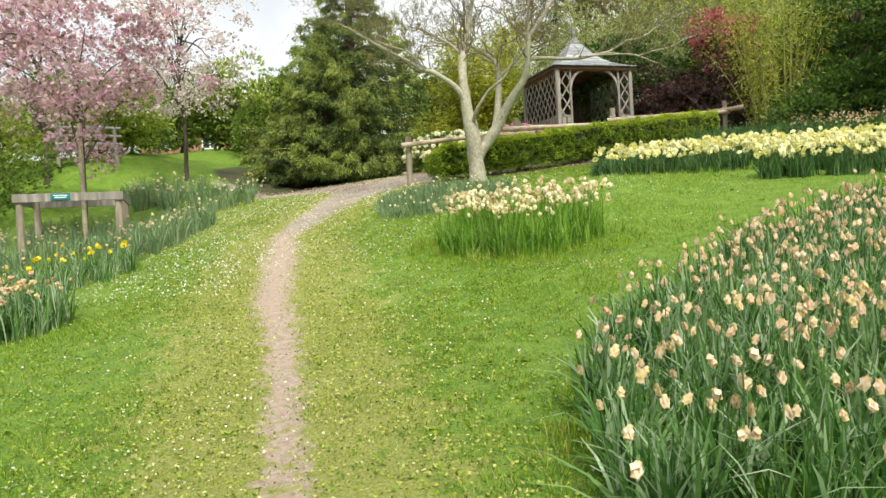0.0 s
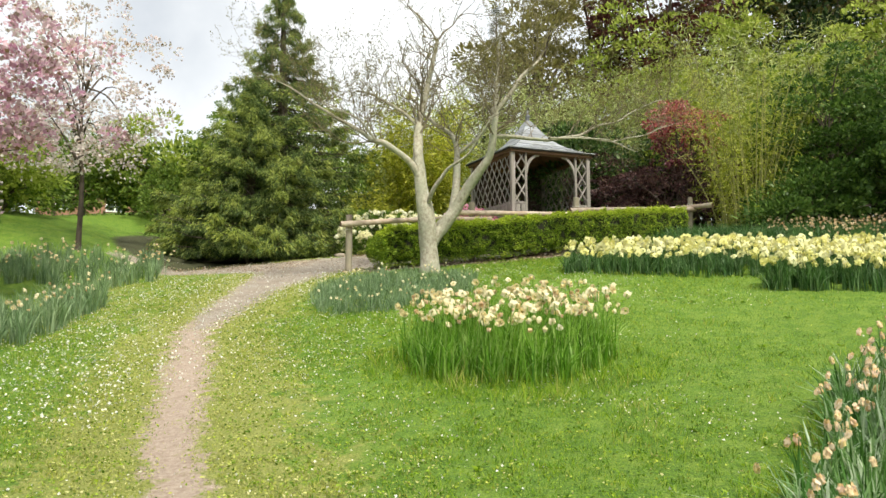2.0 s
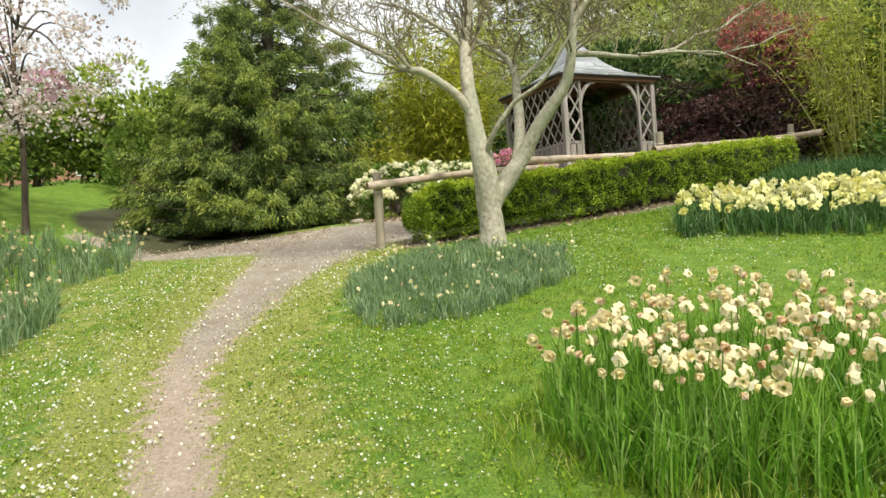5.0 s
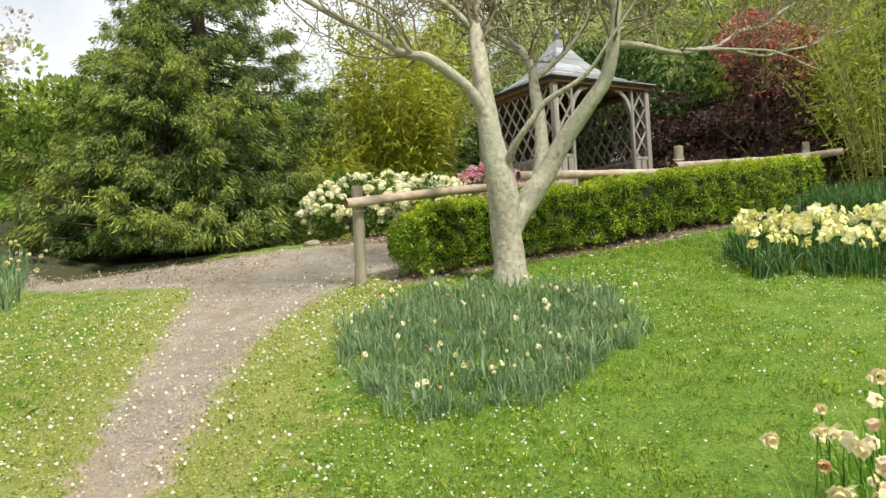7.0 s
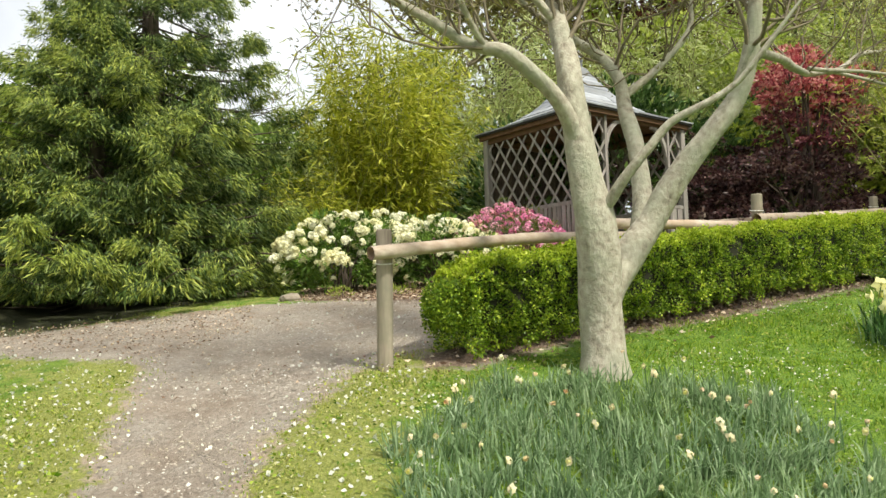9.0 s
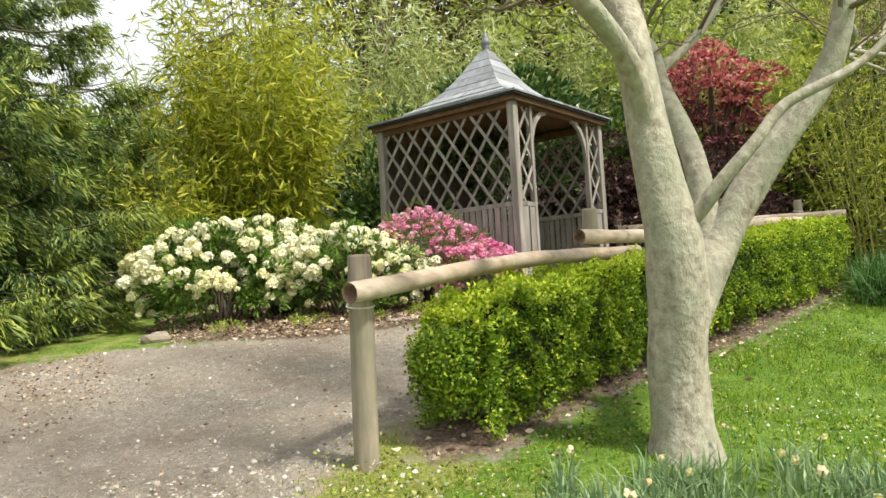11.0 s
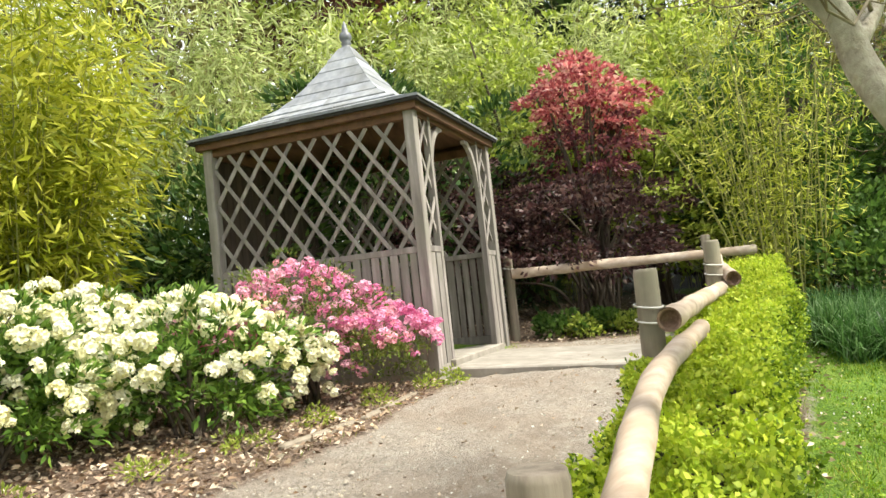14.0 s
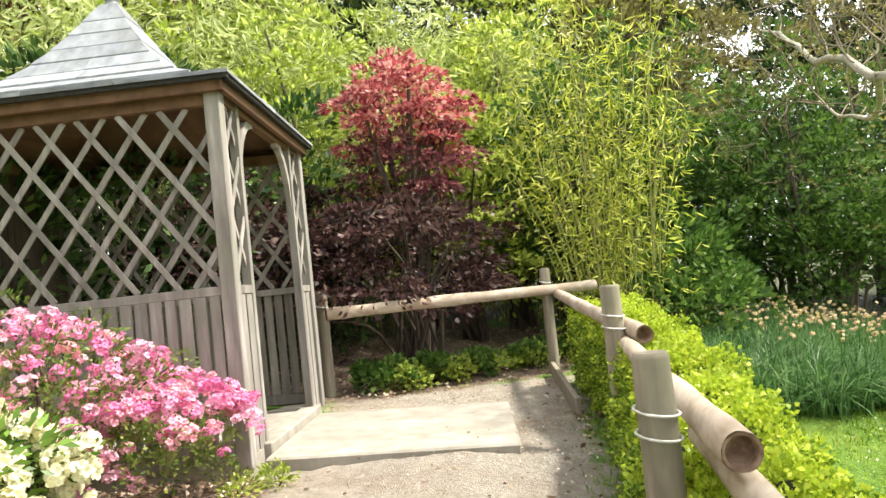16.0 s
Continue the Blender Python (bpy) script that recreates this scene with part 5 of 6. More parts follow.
# bushes behind the cherries
for x, y, r, h, m in ((-9.6, 8.4, 1.3, 1.7, LEAF_MID), (-11.2, 10.2, 1.5, 1.9, LEAF_SPRING), (-10.6, 13.0, 1.4, 1.5, LEAF_MID), (-12.6, 7.6, 1.6, 2.1, LEAF_MID), (-12.4, 15.2, 1.6, 1.9, LEAF_MID), (-8.3, 17.8, 1.2, 1.6, LEAF_MID)):
    shrub("garden_bush", "loose green bush behind the cherry trees", "shrub", x, y, (r, r, h / 2), h, 4500, (0.1, 0.5), m, 70, 0.26, 8, "bushes behind the cherries")
# trees beyond the lawn
for x, y, h, r, m in ((-9.5, 30, 5.0, 2.6, LEAF_SPRING), (-6.0, 28, 3.2, 2.0, LEAF_MID), (-3.2, 26, 2.6, 1.7, LEAF_SPRING), (-2.6, 20.2, 2.6, 1.3, LEAF_MID), (-7.6, 19.5, 2.6, 1.5, LEAF_MID), (-13, 33, 5.5, 3.0, LEAF_MID), (-9.3, 19.0, 2.6, 1.7, LEAF_SPRING), (-11.4, 18.0, 2.4, 1.6, LEAF_MID)):
    broad_tree("garden_tree", "rounded light green tree beyond the lawn", x, y, h, r, 6000, (0.15, 0.55), m, 0.12, 0.1, 70, 0.5, group="trees beyond the lawn")
for x, y, h, r, m in ((-14.5, 17, 2.6, 1.8, LEAF_MID), (-18, 19, 3.2, 2.2, LEAF_SPRING), (-13, 11, 2.4, 1.5, LEAF_MID), (-16.5, 13, 3.4, 2.0, LEAF_SPRING), (-21, 23, 4.0, 2.6, LEAF_MID), (-10.5, 20.5, 1.5, 1.2, LEAF_MID), (-11.5, 15.0, 2.2, 1.6, LEAF_MID), (-10.0, 13.2, 1.6, 1.2, LEAF_SPRING), (-24, 30, 4.5, 3.0, LEAF_MID), (-14.6, 22.4, 2.4, 1.7, LEAF_MID), (-17.5, 24.5, 2.6, 1.8, LEAF_SPRING)):
    broad_tree("garden_tree", "loose green tree at the edge of the lawn", x, y, h, r, 5200, (0.13, 0.55), m, 0.08, 0.08, 60, 0.45, group="trees at the lawn edge")


# ---- cherry trees and the tree guard ----
broad_tree("cherry_tree", "young cherry covered in pink double blossom inside a timber guard", -5.65, 7.3, 4.9, 1.85, 9500, (0.085, 0.75), BLOSSOM, 0.05, 0.36, 90, 0.3, group="cherries")
broad_tree("cherry_tree", "slender cherry with sparse pale pink blossom", -6.6, 11.6, 5.2, 1.7, 6800, (0.07, 0.75), BLOSSOM_PALE, 0.06, 0.26, 120, 0.26, group="cherries", boughs=18)
broad_tree("cherry_tree", "cherry with pale pink blossom further up the lawn", -9.4, 10.2, 4.6, 1.8, 4200, (0.08, 0.75), BLOSSOM, 0.06, 0.3, 80, 0.3, group="cherries", boughs=20)


def build_guard():
    corners = ((-5.85, 6.1), (-4.62, 7.0), (-5.5, 8.2), (-6.73, 7.3))
    base = Vector((-5.6, 7.25, gz(-5.6, 7.25)))
    guard = thing("tree_guard", Matrix.Translation(base), "square weathered timber tree guard with a teal name plate", "tree guard")
    tops = []
    top = base.z + 0.88
    for x, y in corners:
        z0 = gz(x, y)
        tops.append(Vector((x, y, top)) - base)
        v, q = tube_arrays([Vector((x, y, z)) - base for z in (z0 - 0.1, z0 + 0.5, top)], [0.062, 0.06, 0.056], 10, 0.1)
        placed("post", mesh_of("post", v, q + [tuple(range(20, 30))], WOOD_POST, False), guard)
    for a, b in zip(tops, tops[1:] + tops[:1]):
        d = (b - a).normalized() * 0.09
        out = Vector((d.y, -d.x, 0)).normalized()
        part("top_board", bar_bm(a - d + out * 0.065 - Vector((0, 0, 0.07)), b + d + out * 0.065 - Vector((0, 0, 0.07)), 0.14, 0.035, out, 0.005), WOOD_GREY, guard)
    a, b = tops[0], tops[1]
    out = Vector(((b - a).y, -(b - a).x, 0)).normalized()
    c = a.lerp(b, 0.42) + out * 0.095 - Vector((0, 0, 0.06))
    d = (b - a).normalized()
    plate = part("name_plate", bar_bm(c - d * 0.15, c + d * 0.15, 0.11, 0.012, out, 0.002), SIGN_TEAL, guard, "small teal plate")
    for k, w in ((0.02, 0.11), (-0.012, 0.09)):
        part("text_bar", bar_bm(c - d * w + out * 0.008 + Vector((0, 0, k)), c + d * w + out * 0.008 + Vector((0, 0, k)), 0.014, 0.003, out, 0), WHITE_PAINT, plate, "pale unreadable lettering")
    # support stake
    v, q = tube_arrays([Vector((-5.5, 7.15, gz(-5.5, 7.15) - 0.1)) - base, Vector((-5.5, 7.15, gz(-5.5, 7.15) + 2.2)) - base], [0.045, 0.04], 8)
    placed("stake", quad_mesh("stake", v, q, WOOD_RAIL, True), guard, label="pale round tree stake")


build_guard()


# ---- brick house beyond the lawn ----
def build_house():
    x, y = -32.0, 49.0
    house = thing("house", pose(x, y, gz(x, y) - 0.3, 0, 0, 38), "red brick house with white windows beyond the trees", "house")
    part("wall", box_bm((-5, -4, 0), (5, 4, 3.4), 0), BRICK_FAR, house)
    bm = bmesh.new()
    a = [bm.verts.new(p) for p in ((-5.4, -4.4, 3.3), (5.4, -4.4, 3.3), (5.4, 4.4, 3.3), (-5.4, 4.4, 3.3), (-5.4, 0, 4.9), (5.4, 0, 4.9))]
    for f in ((0, 1, 5, 4), (2, 3, 4, 5), (1, 2, 5), (3, 0, 4), (3, 2, 1, 0)):
        bm.faces.new([a[i] for i in f])
    part("roof", bm, ROOF_FAR, house)
    for cx in (-3.2, 0, 3.2):
        for z in (1.1,):
            w = part("window", box_bm((cx - 0.6, -4.06, z), (cx + 0.6, -3.95, z + 1.3), 0.01), WHITE_PAINT, house)
            for dx in (-0.28, 0.28):
                part("pane", box_bm((cx + dx - 0.23, -4.075, z + 0.1), (cx + dx + 0.23, -4.05, z + 1.2), 0), GLASS_FAR, w)


build_house()


# ---- daffodils ----
def daffodil_mesh(name, petal_mat, cup_mat, wilt):
    """Six petals and a trumpet, nodding along -y; wilted ones hang and crumple."""
    v, q, mats = [], [], []
    for k in range(6):
        a = k * math.pi / 3 + rng.normal() * 0.12
        radial = np.array([math.cos(a), 0, math.sin(a)])
        d = unit(radial * (1.0 - 0.75 * wilt) + np.array([0, -0.25 - 0.9 * wilt + rng.normal() * 0.25 * (0.4 + wilt), 0]))
        side = unit(np.cross(d, radial + np.array([0, 0.3, 0.1])))
        w, ln = 0.021 * (1 - 0.2 * wilt), 0.044 * (1 - 0.15 * wilt) * rng.uniform(0.75, 1.15)
        n = len(v)
        v += [tuple(p) for p in (radial * 0.006, d * ln * 0.5 + side * w, d * ln, d * ln * 0.5 - side * w)]
        q.append((n, n + 1, n + 2, n + 3))
        mats.append(0)
    n, s = len(v), 6
    for r, yy in ((0.010, 0.0), (0.012, -0.022), (0.018 * (1 - 0.3 * wilt), -0.036)):
        v += [(r * math.cos(t), yy, r * math.sin(t)) for t in [i * 2 * math.pi / s for i in range(s)]]
    for ring in range(2):
        for k in range(s):
            q.append((n + ring * s + k, n + ring * s + (k + 1) % s, n + ring * s + s + (k + 1) % s, n + ring * s + s + k))
            mats.append(1)
    me = quad_mesh(name, v, q, petal_mat)
    me.materials.append(cup_mat)
    me.polygons.foreach_set("material_index", mats)
    me.update()
    return me


FADED = [daffodil_mesh("flower", PETAL_FADED, CUP_ORANGE, 0.85) for _ in range(5)]
PEACH = [daffodil_mesh("flower", PETAL_PEACH, CUP_SOFT, 0.3) for _ in range(4)] + [daffodil_mesh("flower", PETAL_FADED, CUP_ORANGE, 0.7)]
YELLOW = [daffodil_mesh("flower", PETAL_YELLOW, PETAL_YELLOW, 0.12) for _ in range(4)]
GOLD = [daffodil_mesh("flower", PETAL_GOLD, PETAL_GOLD, 0.15) for _ in range(3)]
WHITE = [daffodil_mesh("flower", PETAL_PEACH, PETAL_YELLOW, 0.25) for _ in range(3)]


def in_polygon(poly, n):
    xs, ys = [p[0] for p in poly], [p[1] for p in poly]
    out = []
    while sum(len(o) for o in out) < n:
        x, y = rng.uniform(min(xs), max(xs), n), rng.uniform(min(ys), max(ys), n)
        ok = inside(x, y, poly, 0.05) > rng.uniform(0.3, 0.7, n)
        out.append(np.stack([x[ok], y[ok]], 1))
    return np.concatenate(out)[:n]


def oval(x, y, rx, ry, turn=0.0, n=14):
    c, s = math.cos(radians(turn)), math.sin(radians(turn))
    return [(x + rx * math.cos(a) * c - ry * math.sin(a) * s, y + rx * math.cos(a) * s + ry * math.sin(a) * c) for a in [i * 2 * math.pi / n for i in range(n)]]


def daffodil_bed(label, poly, leaves, leaf_h, flowers, flower_h, meshes, blade, group="", width=0.011, size=1.0, lean=0.28, bloom_area=None, nod=(-0.1, 0.6), under=0):
    cx, cy = sum(p[0] for p in poly) / len(poly), sum(p[1] for p in poly) / len(poly)
    o = np.array([cx, cy, gz(cx, cy)])
    bed = thing("daffodil_clump", Matrix.Translation(Vector(o)), label, "flowers", group)
    # leaves grow in tufts; some beds have shorter fresh grass among them
    for count, tall, wide, mat, name in ((leaves, leaf_h, width, blade, "leaves"), (under, leaf_h * 0.6, width * 0.5, BLADE_FRESH, "undergrowth")):
        if not count:
            continue
        tufts = in_polygon(poly, max(12, count // 14))
        pick = rng.integers(0, len(tufts), count)
        xy = tufts[pick] + rng.normal(size=(count, 2)) * 0.03
        base = np.stack([xy[:, 0], xy[:, 1], ground_z(xy[:, 0], xy[:, 1]) - 0.02], 1) - o
        h = tall * rng.uniform(0.6, 1.15, count)
        a = rng.uniform(0, 2 * math.pi, count)
        out = np.stack([np.cos(a), np.sin(a), 0 * a], 1)
        bend = lean * np.abs(rng.normal(size=count)) + 0.06
        flop = rng.random(count) < 0.07
        bend = np.where(flop, bend + 0.6, bend)
        t = np.linspace(0, 1, 5)[None, :, None]
        c = base[:, None] + np.array([0, 0, 1]) * (h[:, None, None] * (t - 0.35 * bend[:, None, None] * t ** 3)) + out[:, None] * (h * bend)[:, None, None] * (0.35 * t + 0.85 * t ** 2.4)
        side = np.stack([-np.sin(a), np.cos(a), 0 * a], 1)
        side = unit(side + out * rng.normal(size=(count, 1)) * 0.5)
        w = wide * rng.uniform(0.65, 1.2, count)
        taper = np.array([0.8, 1.0, 0.95, 0.75, 0.12])[None, :, None]
        v, q = strip_arrays(c, side[:, None] * (w * 0.5)[:, None, None] * taper)
        placed(name, quad_mesh(name, v, q, mat, True), bed, kind="stuff", label="strap-shaped leaves")
    # stems with one flower each
    xy = in_polygon(bloom_area or poly, flowers)
    base = np.stack([xy[:, 0], xy[:, 1], ground_z(xy[:, 0], xy[:, 1]) - 0.02], 1) - o
    h = flower_h * rng.uniform(0.78, 1.14, flowers)
    a = rng.uniform(0, 2 * math.pi, flowers)
    out = np.stack([np.cos(a), np.sin(a), 0 * a], 1) * (0.16 * np.abs(rng.normal(size=(flowers, 1))) + 0.02)
    t = np.linspace(0, 1, 4)[None, :, None]
    c = base[:, None] + np.array([0, 0, 1]) * (h[:, None, None] * t) + out[:, None] * h[:, None, None] * t ** 2
    if nod[1] > 1:
        # spent heads hang from a crook at the end of the stem
        way = np.stack([np.cos(a), np.sin(a), 0 * a], 1)[:, None]
        c = np.concatenate([c, c[:, -1:] + way * 0.028 + np.array([0, 0, 0.014]), c[:, -1:] + way * 0.052], 1)
    side = np.stack([-np.sin(a), np.cos(a), 0 * a], 1)[:, None] * np.full((1, c.shape[1], 1), 0.0034)
    v, q = strip_arrays(c, side)
    v2, q2 = strip_arrays(c, np.cross(side, np.array([0, 0, 1.0])))
    placed("stalk_growth", quad_mesh("stems", np.concatenate([v, v2]), np.concatenate([q, q2 + len(v)]), blade), bed, kind="stuff", label="flower stems")
    for k in range(flowers):
        p = c[k, -1]
        s = size * rng.uniform(0.8, 1.2)
        tip = rng.uniform(*nod)
        slim = 0.86 if nod[1] > 1 else 1.0
        m = Matrix.Translation(Vector(p)) @ Euler((tip, rng.normal() * 0.3, rng.uniform(0, 6.3))).to_matrix().to_4x4() @ Matrix.Diagonal((s * slim, s / slim ** 0.7, s * slim, 1))
        placed("flower", meshes[int(rng.integers(0, len(meshes)))], bed, m)
    return bed


BIG = [(4.35, -1.0), (4.1, 0.3), (4.25, 1.4), (4.75, 2.6), (5.5, 4.2), (6.4, 5.4), (7.6, 6.2), (8.6, 5.6), (7.4, 2.4), (6.3, -0.8)]
for area, leaves, count in (([(4.35, -1.0), (4.1, 0.3), (4.25, 1.4), (4.6, 2.2), (6.6, 1.6), (6.2, -0.8)], 8000, 330), ([(4.6, 2.2), (5.1, 3.5), (5.6, 4.2), (7.6, 3.6), (6.6, 1.6)], 6000, 330), ([(5.6, 4.2), (6.4, 5.4), (7.6, 6.2), (8.7, 5.6), (7.6, 3.6)], 4500, 290)):
    daffodil_bed("broad drift of daffodils with hanging faded apricot heads", area, leaves, 0.42, count, 0.49, FADED, BLADE_DAFF, "drift of faded daffodils", 0.019, 1.2, 0.32, None, (0.8, 1.8), leaves // 2)
daffodil_bed("round clump of peach and cream daffodils on the lawn", oval(2.8, 5.2, 1.0, 0.95), 3700, 0.43, 290, 0.58, PEACH, BLADE_FRESH, width=0.012, size=1.12, lean=0.34)
daffodil_bed("low bed of blue-green narcissus leaves under the bare tree", [(-0.35, 8.6), (-0.1, 7.6), (0.35, 7.0), (1.1, 7.1), (1.5, 7.7), (2.05, 8.3), (1.9, 9.2), (1.4, 9.6), (0.3, 9.7)], 8000, 0.19, 75, 0.225, WHITE + PEACH[4:], BLADE_BLUE, width=0.009, size=0.6, lean=0.42)
daffodil_bed("dense bank of pale yellow daffodils before the hedge", [(3.2, 9.5), (3.25, 10.7), (4.6, 11.2), (6.2, 11.0), (8.6, 10.4), (8.6, 9.3), (5.6, 9.0)], 8500, 0.30, 640, 0.37, YELLOW, BLADE_DEEP_SHADED, "yellow daffodil banks", 0.013, 1.45)
daffodil_bed("dense bank of pale yellow daffodils on the lawn", [(5.7, 8.2), (6.2, 9.2), (9.6, 9.4), (9.6, 8.0), (7.5, 7.8)], 6500, 0.36, 500, 0.43, YELLOW, BLADE_DEEP_SHADED, "yellow daffodil banks", 0.013, 1.4)
# the trees' shadow on this drift is in its blade colour
daffodil_bed("grassy drift of faded daffodils beyond the hedge", [(4.7, 12.3), (5.6, 13.2), (6.6, 13.3), (9.2, 12.9), (9.2, 11.2), (6.0, 11.4)], 13000, 0.46, 300, 0.47, FADED, BLADE_DEEP_SHADED, "far faded daffodils", 0.013, 1.0, 0.75, [(6.6, 12.2), (7.0, 13.2), (9.2, 12.9), (9.2, 11.2), (7.6, 11.2)])
daffodil_bed("clump of fading daffodils beside the mown path", oval(-2.0, 1.9, 0.95, 0.75), 2000, 0.46, 64, 0.47, FADED, BLADE_DAFF, "daffodils round the tree guard", 0.015, 1.5)
daffodil_bed("clump of golden daffodils before the tree guard", oval(-3.2, 4.4, 0.8, 0.9), 1300, 0.38, 36, 0.42, GOLD + FADED[:2], BLADE_DAFF, "daffodils round the tree guard", 0.013)
daffodil_bed("bed of blue-green daffodil leaves along the tree guard", oval(-3.85, 7.2, 0.6, 1.7, 12), 2200, 0.46, 64, 0.42, FADED + PEACH, BLADE_BLUE, "daffodils round the tree guard", 0.013)
daffodil_bed("fading daffodils inside and behind the tree guard", oval(-6.2, 6.6, 2.0, 1.6), 3200, 0.40, 110, 0.42, FADED, BLADE_BLUE, "daffodils round the tree guard", 0.013)
daffodil_bed("fading daffodils at the foot of the slender cherry", oval(-5.6, 10.4, 1.5, 1.0, 30), 2000, 0.42, 80, 0.44, FADED + PEACH, BLADE_BLUE, "daffodils under the cherries", 0.013)
daffodil_bed("small tuft of daffodils at the edge of the gravel", oval(-4.95, 11.75, 0.26, 0.2), 160, 0.44, 11, 0.5, FADED + WHITE, BLADE_BLUE, "", 0.016)


# ---- grass, daisies and fallen leaves ----
def scatter(n, x0, x1, y0, y1, near):
    """Points over the lawn, denser along the walk."""
    x, y = rng.uniform(x0, x1, n), rng.uniform(y0, y1, n)
    d = distance_to_line(x, y, [(3.3, -1.5), (2.0, 1.6), (0.4, 4.5), (-0.6, 8.0), (0.4, 9.4), (1.8, 10.8)])
    keep = rng.random(n) < np.clip(1.25 - d / near, 0.05, 1)
    return x[keep], y[keep]


def build_grass():
    x, y = scatter(560000, -5.5, 8, -2.5, 15.0, 5.5)
    trail, worn, gravel, litter, shade = masks(x, y)
    ok = rng.random(len(x)) > np.maximum(np.maximum(trail * 1.2, gravel * 1.25), np.maximum(shade, worn * 0.35))
    x, y, worn = x[ok], y[ok], worn[ok]
    tuft = np.array([noise.noise(Vector((a * 2.2, b * 2.2, 0))) for a, b in zip(x, y)])
    h = rng.uniform(0.016, 0.046, len(x)) * (1 + 1.1 * tuft) * (1 - 0.5 * worn)
    beds = [oval(2.85, 4.95, 1.15, 0.95), BIG]
    for poly in beds:
        h *= 1 + 1.6 * (inside(x, y, poly, 0.3) > 0.12)
    thin = np.array([noise.noise(Vector((a * 8, b * 8, 2))) for a, b in zip(x, y)])
    ok = rng.random(len(x)) > 0.75 * (thin < -0.12)
    x, y, h, tuft, worn = x[ok], y[ok], h[ok], tuft[ok], worn[ok]
    h = h * (1 + 0.6 * (thin[ok] > 0.25))
    p = np.stack([x, y, ground_z(x, y) - 0.006], 1)
    d = np.stack([rng.normal(size=len(x)) * 0.45, rng.normal(size=len(x)) * 0.45, np.ones(len(x))], 1)
    dry = rng.random(len(x)) < np.clip(worn * 0.95 + 0.35 * (tuft > 0.25) - 0.1, 0, 0.85)
    for name, keep, mat, label in (("lawn_grass", ~dry, GRASS, "short green grass blades of the lawn"), ("dry_grass", dry, GRASS_DRY, "yellowed worn grass blades along the path")):
        tagged(new(name, leaf_mesh(name, p[keep], d[keep], h[keep], 0.0055, mat)), label, "grass", kind="stuff")
    n = 17000
    x, y = scatter(n * 3, -5.5, 7, -2.5, 12.8, 4.5)
    patchy = np.array([noise.noise(Vector((a * 0.7, b * 0.7, 4))) for a, b in zip(x, y)])
    ok = (patchy + 0.5 * ((x < -0.6) & (y > 4)) + 0.2 * (x < 0) + rng.random(len(x)) * 0.5 > 0.32) & (distance_to_line(x, y, HEDGE_LINE) > 0.4)
    trail, worn, gravel, litter, shade = masks(x, y)
    ok &= rng.random(len(x)) > np.maximum(np.maximum(trail, gravel) * 0.9, 0.6 * (y < 3))
    x, y = x[ok], y[ok]
    p = np.stack([x, y, ground_z(x, y) + 0.012 + 0.02 * rng.random(len(x))], 1)
    d = np.stack([rng.normal(size=len(x)), rng.normal(size=len(x)), 0.25 * np.ones(len(x))], 1)
    s = rng.uniform(0.009, 0.024, len(x)) * np.where((x < 0) & (y > 3), 1.35, 0.9)
    tagged(new("daisies", leaf_mesh("daisies", p, d, s, s * 0.9, PETAL_WHITE)), "white daisies and fallen petals on the lawn", "daisies", kind="stuff")


def build_litter():
    n = 16000
    xy = np.concatenate([in_polygon(LITTER_AREA, n // 2), in_polygon(LITTER_BACK, n // 5)])
    t = rng.random(n // 9)
    k = rng.integers(0, 3, n // 9)
    H = np.array(HEDGE_LINE)
    along = H[k] + (H[k + 1] - H[k]) * t[:, None] + rng.normal(size=(n // 9, 2)) * 0.27
    loose = np.concatenate([in_polygon(GRAVEL_AREA, n // 12), in_polygon([(-5.5, 12.2), (-2.2, 10.9), (-1.6, 11.6), (-1.9, 12.8), (-3.8, 12.4)], n // 10)])
    xy = np.concatenate([xy, along, loose])
    p = np.stack([xy[:, 0], xy[:, 1], ground_z(xy[:, 0], xy[:, 1]) + 0.004 + 0.02 * rng.random(len(xy))], 1)
    d = np.stack([rng.normal(size=len(xy)), rng.normal(size=len(xy)), 0.2 * rng.normal(size=len(xy))], 1)
    s = rng.uniform(0.015, 0.06, len(xy)) * np.where(np.arange(len(xy)) < len(xy) - len(loose), 1.0, 0.6)
    tagged(new("fallen_leaves", leaf_mesh("fallen_leaves", p, d, s, s * 0.5, LITTER, 0.35)), "dry brown fallen leaves", "fallen leaves", kind="stuff")


def build_weeds():
    P, D, L = [], [], []
    for _ in range(90):
        x, y = rng.uniform(-3, 6.5), rng.uniform(-1.5, 10)
        for k in range(7):
            a = rng.uniform(0, 6.3)
            P.append((x, y, gz(x, y) + 0.012))
            D.append((math.cos(a), math.sin(a), rng.uniform(0.1, 0.7)))
            L.append(rng.uniform(0.025, 0.06))
    tagged(new("lawn_weeds", leaf_mesh("lawn_weeds", np.array(P), np.array(D), np.array(L), np.array(L) * 0.42, GRASS)), "rosettes of broad-leaved weeds in the lawn", "weeds", kind="stuff")


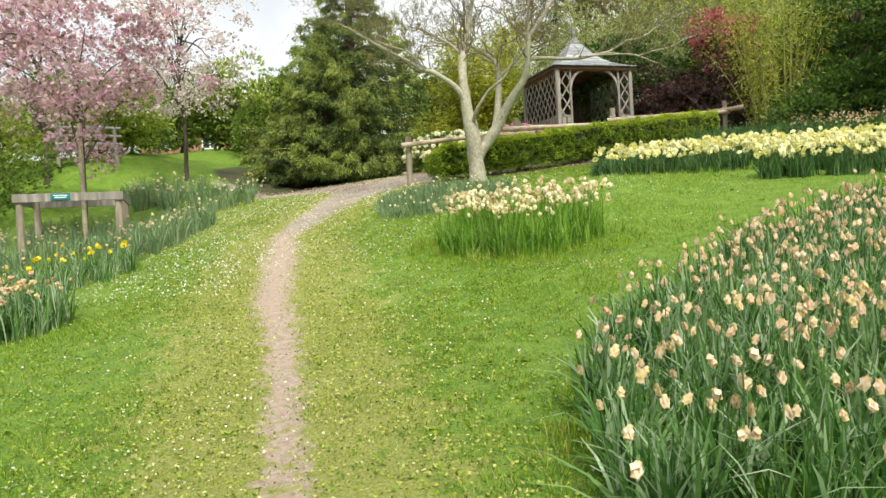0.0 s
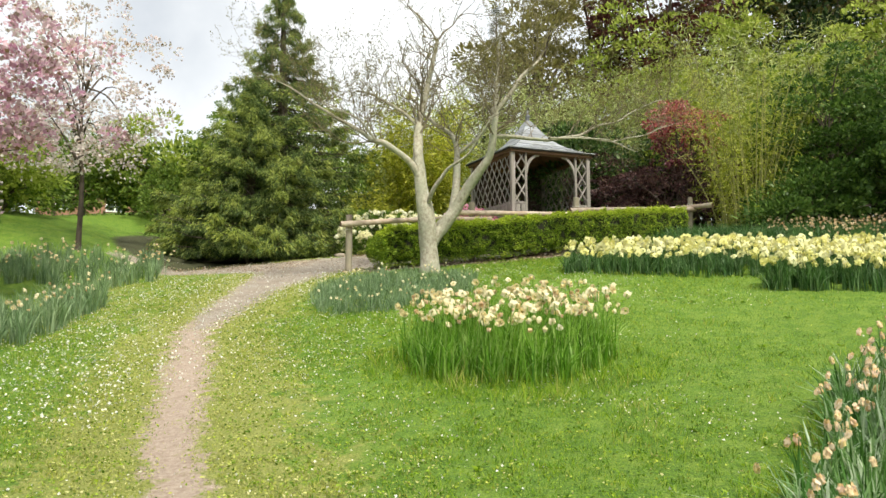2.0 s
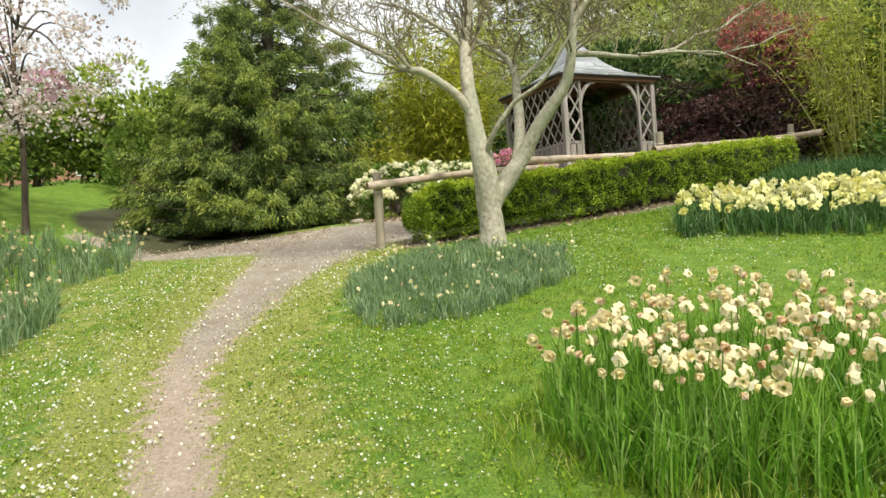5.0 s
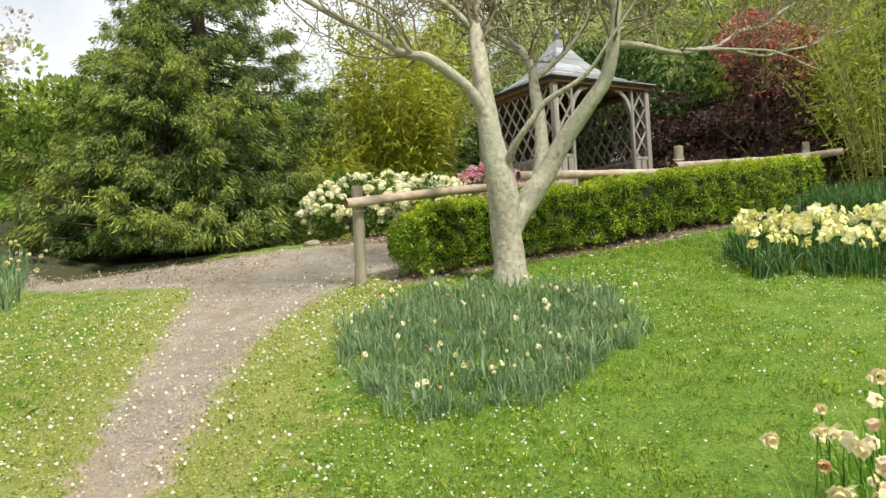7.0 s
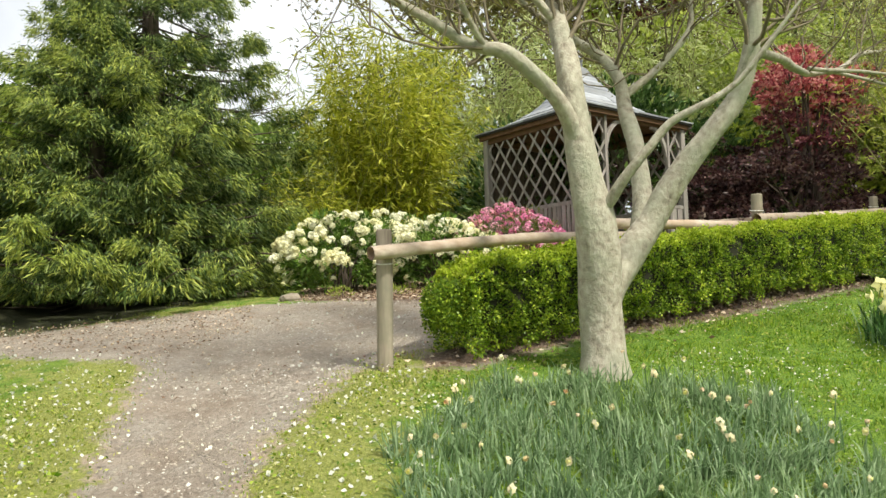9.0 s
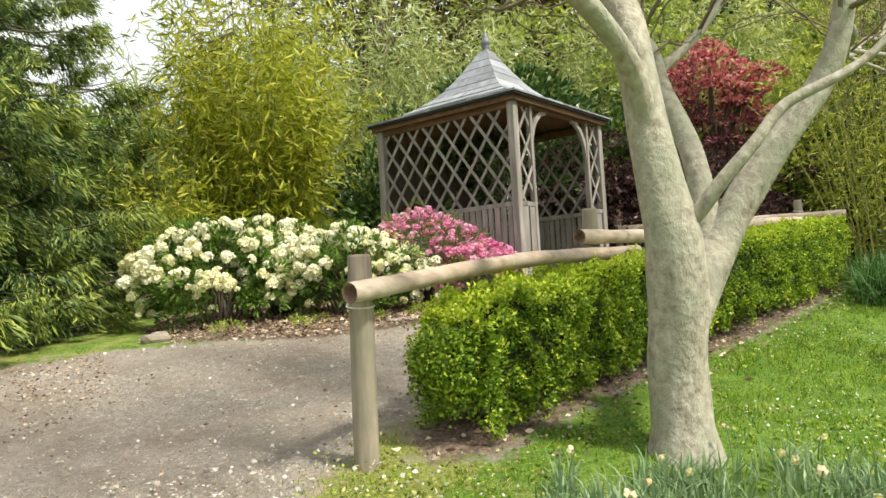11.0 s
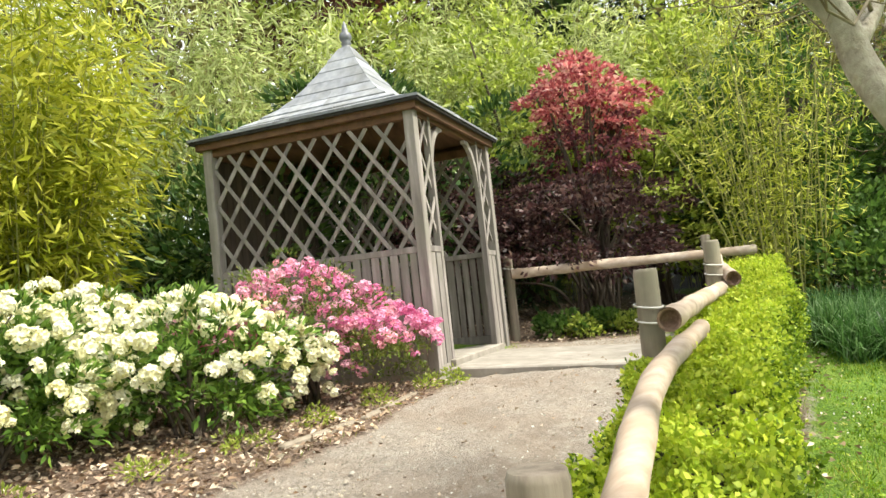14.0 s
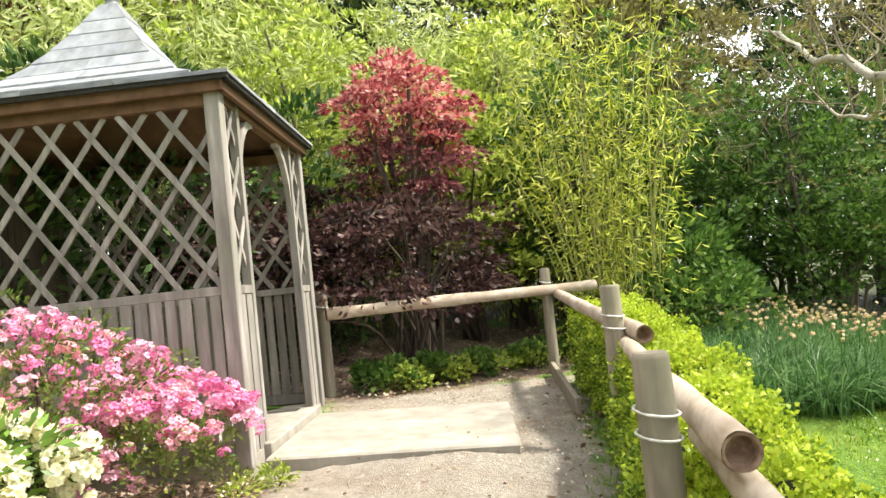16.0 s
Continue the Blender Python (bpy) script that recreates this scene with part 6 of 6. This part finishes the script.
def build_clover():
    """Small broad leaves of clover, moss and daisy between the blades, in patches."""
    x, y = scatter(330000, -4.5, 7, -2.6, 12.8, 3.8)
    trail, worn, gravel, litter, shade = masks(x, y)
    patch = np.array([noise.noise(Vector((a * 4.5, b * 4.5, 8))) + 0.6 * noise.noise(Vector((a * 13, b * 13, 3))) for a, b in zip(x, y)])
    ok = (patch + 0.7 * worn + rng.normal(size=len(x)) * 0.2 > 0.12) & (rng.random(len(x)) > np.maximum(trail * 1.3, gravel * 1.3)) & (litter < 0.3)
    x, y, worn = x[ok], y[ok], worn[ok]
    n = len(x)
    p = np.stack([x, y, ground_z(x, y) + rng.uniform(0.004, 0.028, n)], 1)
    d = np.stack([rng.normal(size=n), rng.normal(size=n), rng.uniform(-0.1, 0.7, n)], 1)
    size = rng.uniform(0.012, 0.028, n)
    pale = rng.random(n) < 0.15 + 0.55 * worn
    for name, keep, mat, label in (("clover", ~pale, CLOVER, "low green clover and moss between the grass"), ("pale_clover", pale, CLOVER_PALE, "yellowish trodden clover and moss along the path")):
        tagged(new(name, leaf_mesh(name, p[keep], d[keep], size[keep], size[keep] * 0.6, mat, 0.25)), label, "clover", kind="stuff")


def build_pebbles():
    xy = np.concatenate([in_polygon(GRAVEL_AREA, 9000), np.stack([rng.normal(size=3000) * 0.35 - 1.2, rng.uniform(6, 10.5, 3000)], 1)])
    trail, worn, gravel, litter, shade = masks(xy[:, 0], xy[:, 1])
    xy = xy[(gravel > 0.5) & (litter < 0.6)]
    n = len(xy)
    r = rng.uniform(0.003, 0.0075, n) * np.where(rng.random(n) < 0.03, 2.0, 1)
    c = np.stack([xy[:, 0], xy[:, 1], ground_z(xy[:, 0], xy[:, 1]) - 0.012], 1)
    ring = np.array([(math.cos(k * math.pi / 2), math.sin(k * math.pi / 2), 0.25) for k in range(4)])
    low, high = ring * np.array([1, 1, 0]), ring * np.array([0.65, 0.65, 1]) + np.array([0, 0, 0.45])
    shape = np.concatenate([low, high])[None] * (1 + 0.25 * rng.normal(size=(n, 8, 1)))
    v = c[:, None] + shape * r[:, None, None] * np.array([1.2, 1.0, 1.0])
    q = np.array([(0, 1, 5, 4), (1, 2, 6, 5), (2, 3, 7, 6), (3, 0, 4, 7), (4, 5, 6, 7)])
    quads = (np.arange(n) * 8)[:, None, None] + q[None]
    tagged(new("gravel_stones", quad_mesh("gravel_stones", v.reshape(-1, 3), quads.reshape(-1, 4), PEBBLE)), "loose grey and sandy gravel on the path", "gravel", kind="stuff")


build_clover()
build_pebbles()
for x, y, r in ((-1.0, 13.2, 0.16), (-0.35, 13.15, 0.2), (0.2, 13.35, 0.2), (0.75, 13.55, 0.13), (1.25, 13.68, 0.13), (1.75, 13.84, 0.12), (1.95, 13.75, 0.1)):
    shrub("bed_weed", "low leafy green weed among dry leaves", "plant", x, y, (r * 0.75, r * 0.75, 0.06), 0.1, 170, (0.036, 0.4), LEAF_SPRING, 14, 0.05, 3, "weeds in the bed")
build_weeds()
build_grass()
build_litter()


def build_bench():
    """A rustic log bench on the bank behind the cherry."""
    x, y = -9.2, 11.3
    bench = thing("log_bench", pose(x, y, gz(x, y), 0, 0, 45), "rustic grey log bench on the grass bank", "bench")
    for sx in (-0.65, 0.65):
        for yy, top in ((-0.2, 0.45), (0.22, 0.95)):
            v, q = tube_arrays([(sx, yy, -0.1), (sx, yy, top)], [0.05, 0.045], 8, 0.1)
            placed("leg", mesh_of("leg", v, q + [tuple(range(8, 16))], WOOD_GREY), bench)
    for yy, z, r in ((-0.18, 0.46, 0.05), (-0.06, 0.46, 0.05), (0.06, 0.46, 0.05), (0.22, 0.72, 0.045), (0.22, 0.92, 0.05)):
        v, q = tube_arrays([(-0.8, yy, z), (0, yy, z + 0.01), (0.8, yy, z)], [r, r, r * 0.95], 8, 0.12)
        placed("log", mesh_of("log", v, q + [tuple(range(8)), tuple(range(16, 24))], WOOD_GREY), bench)


build_bench()
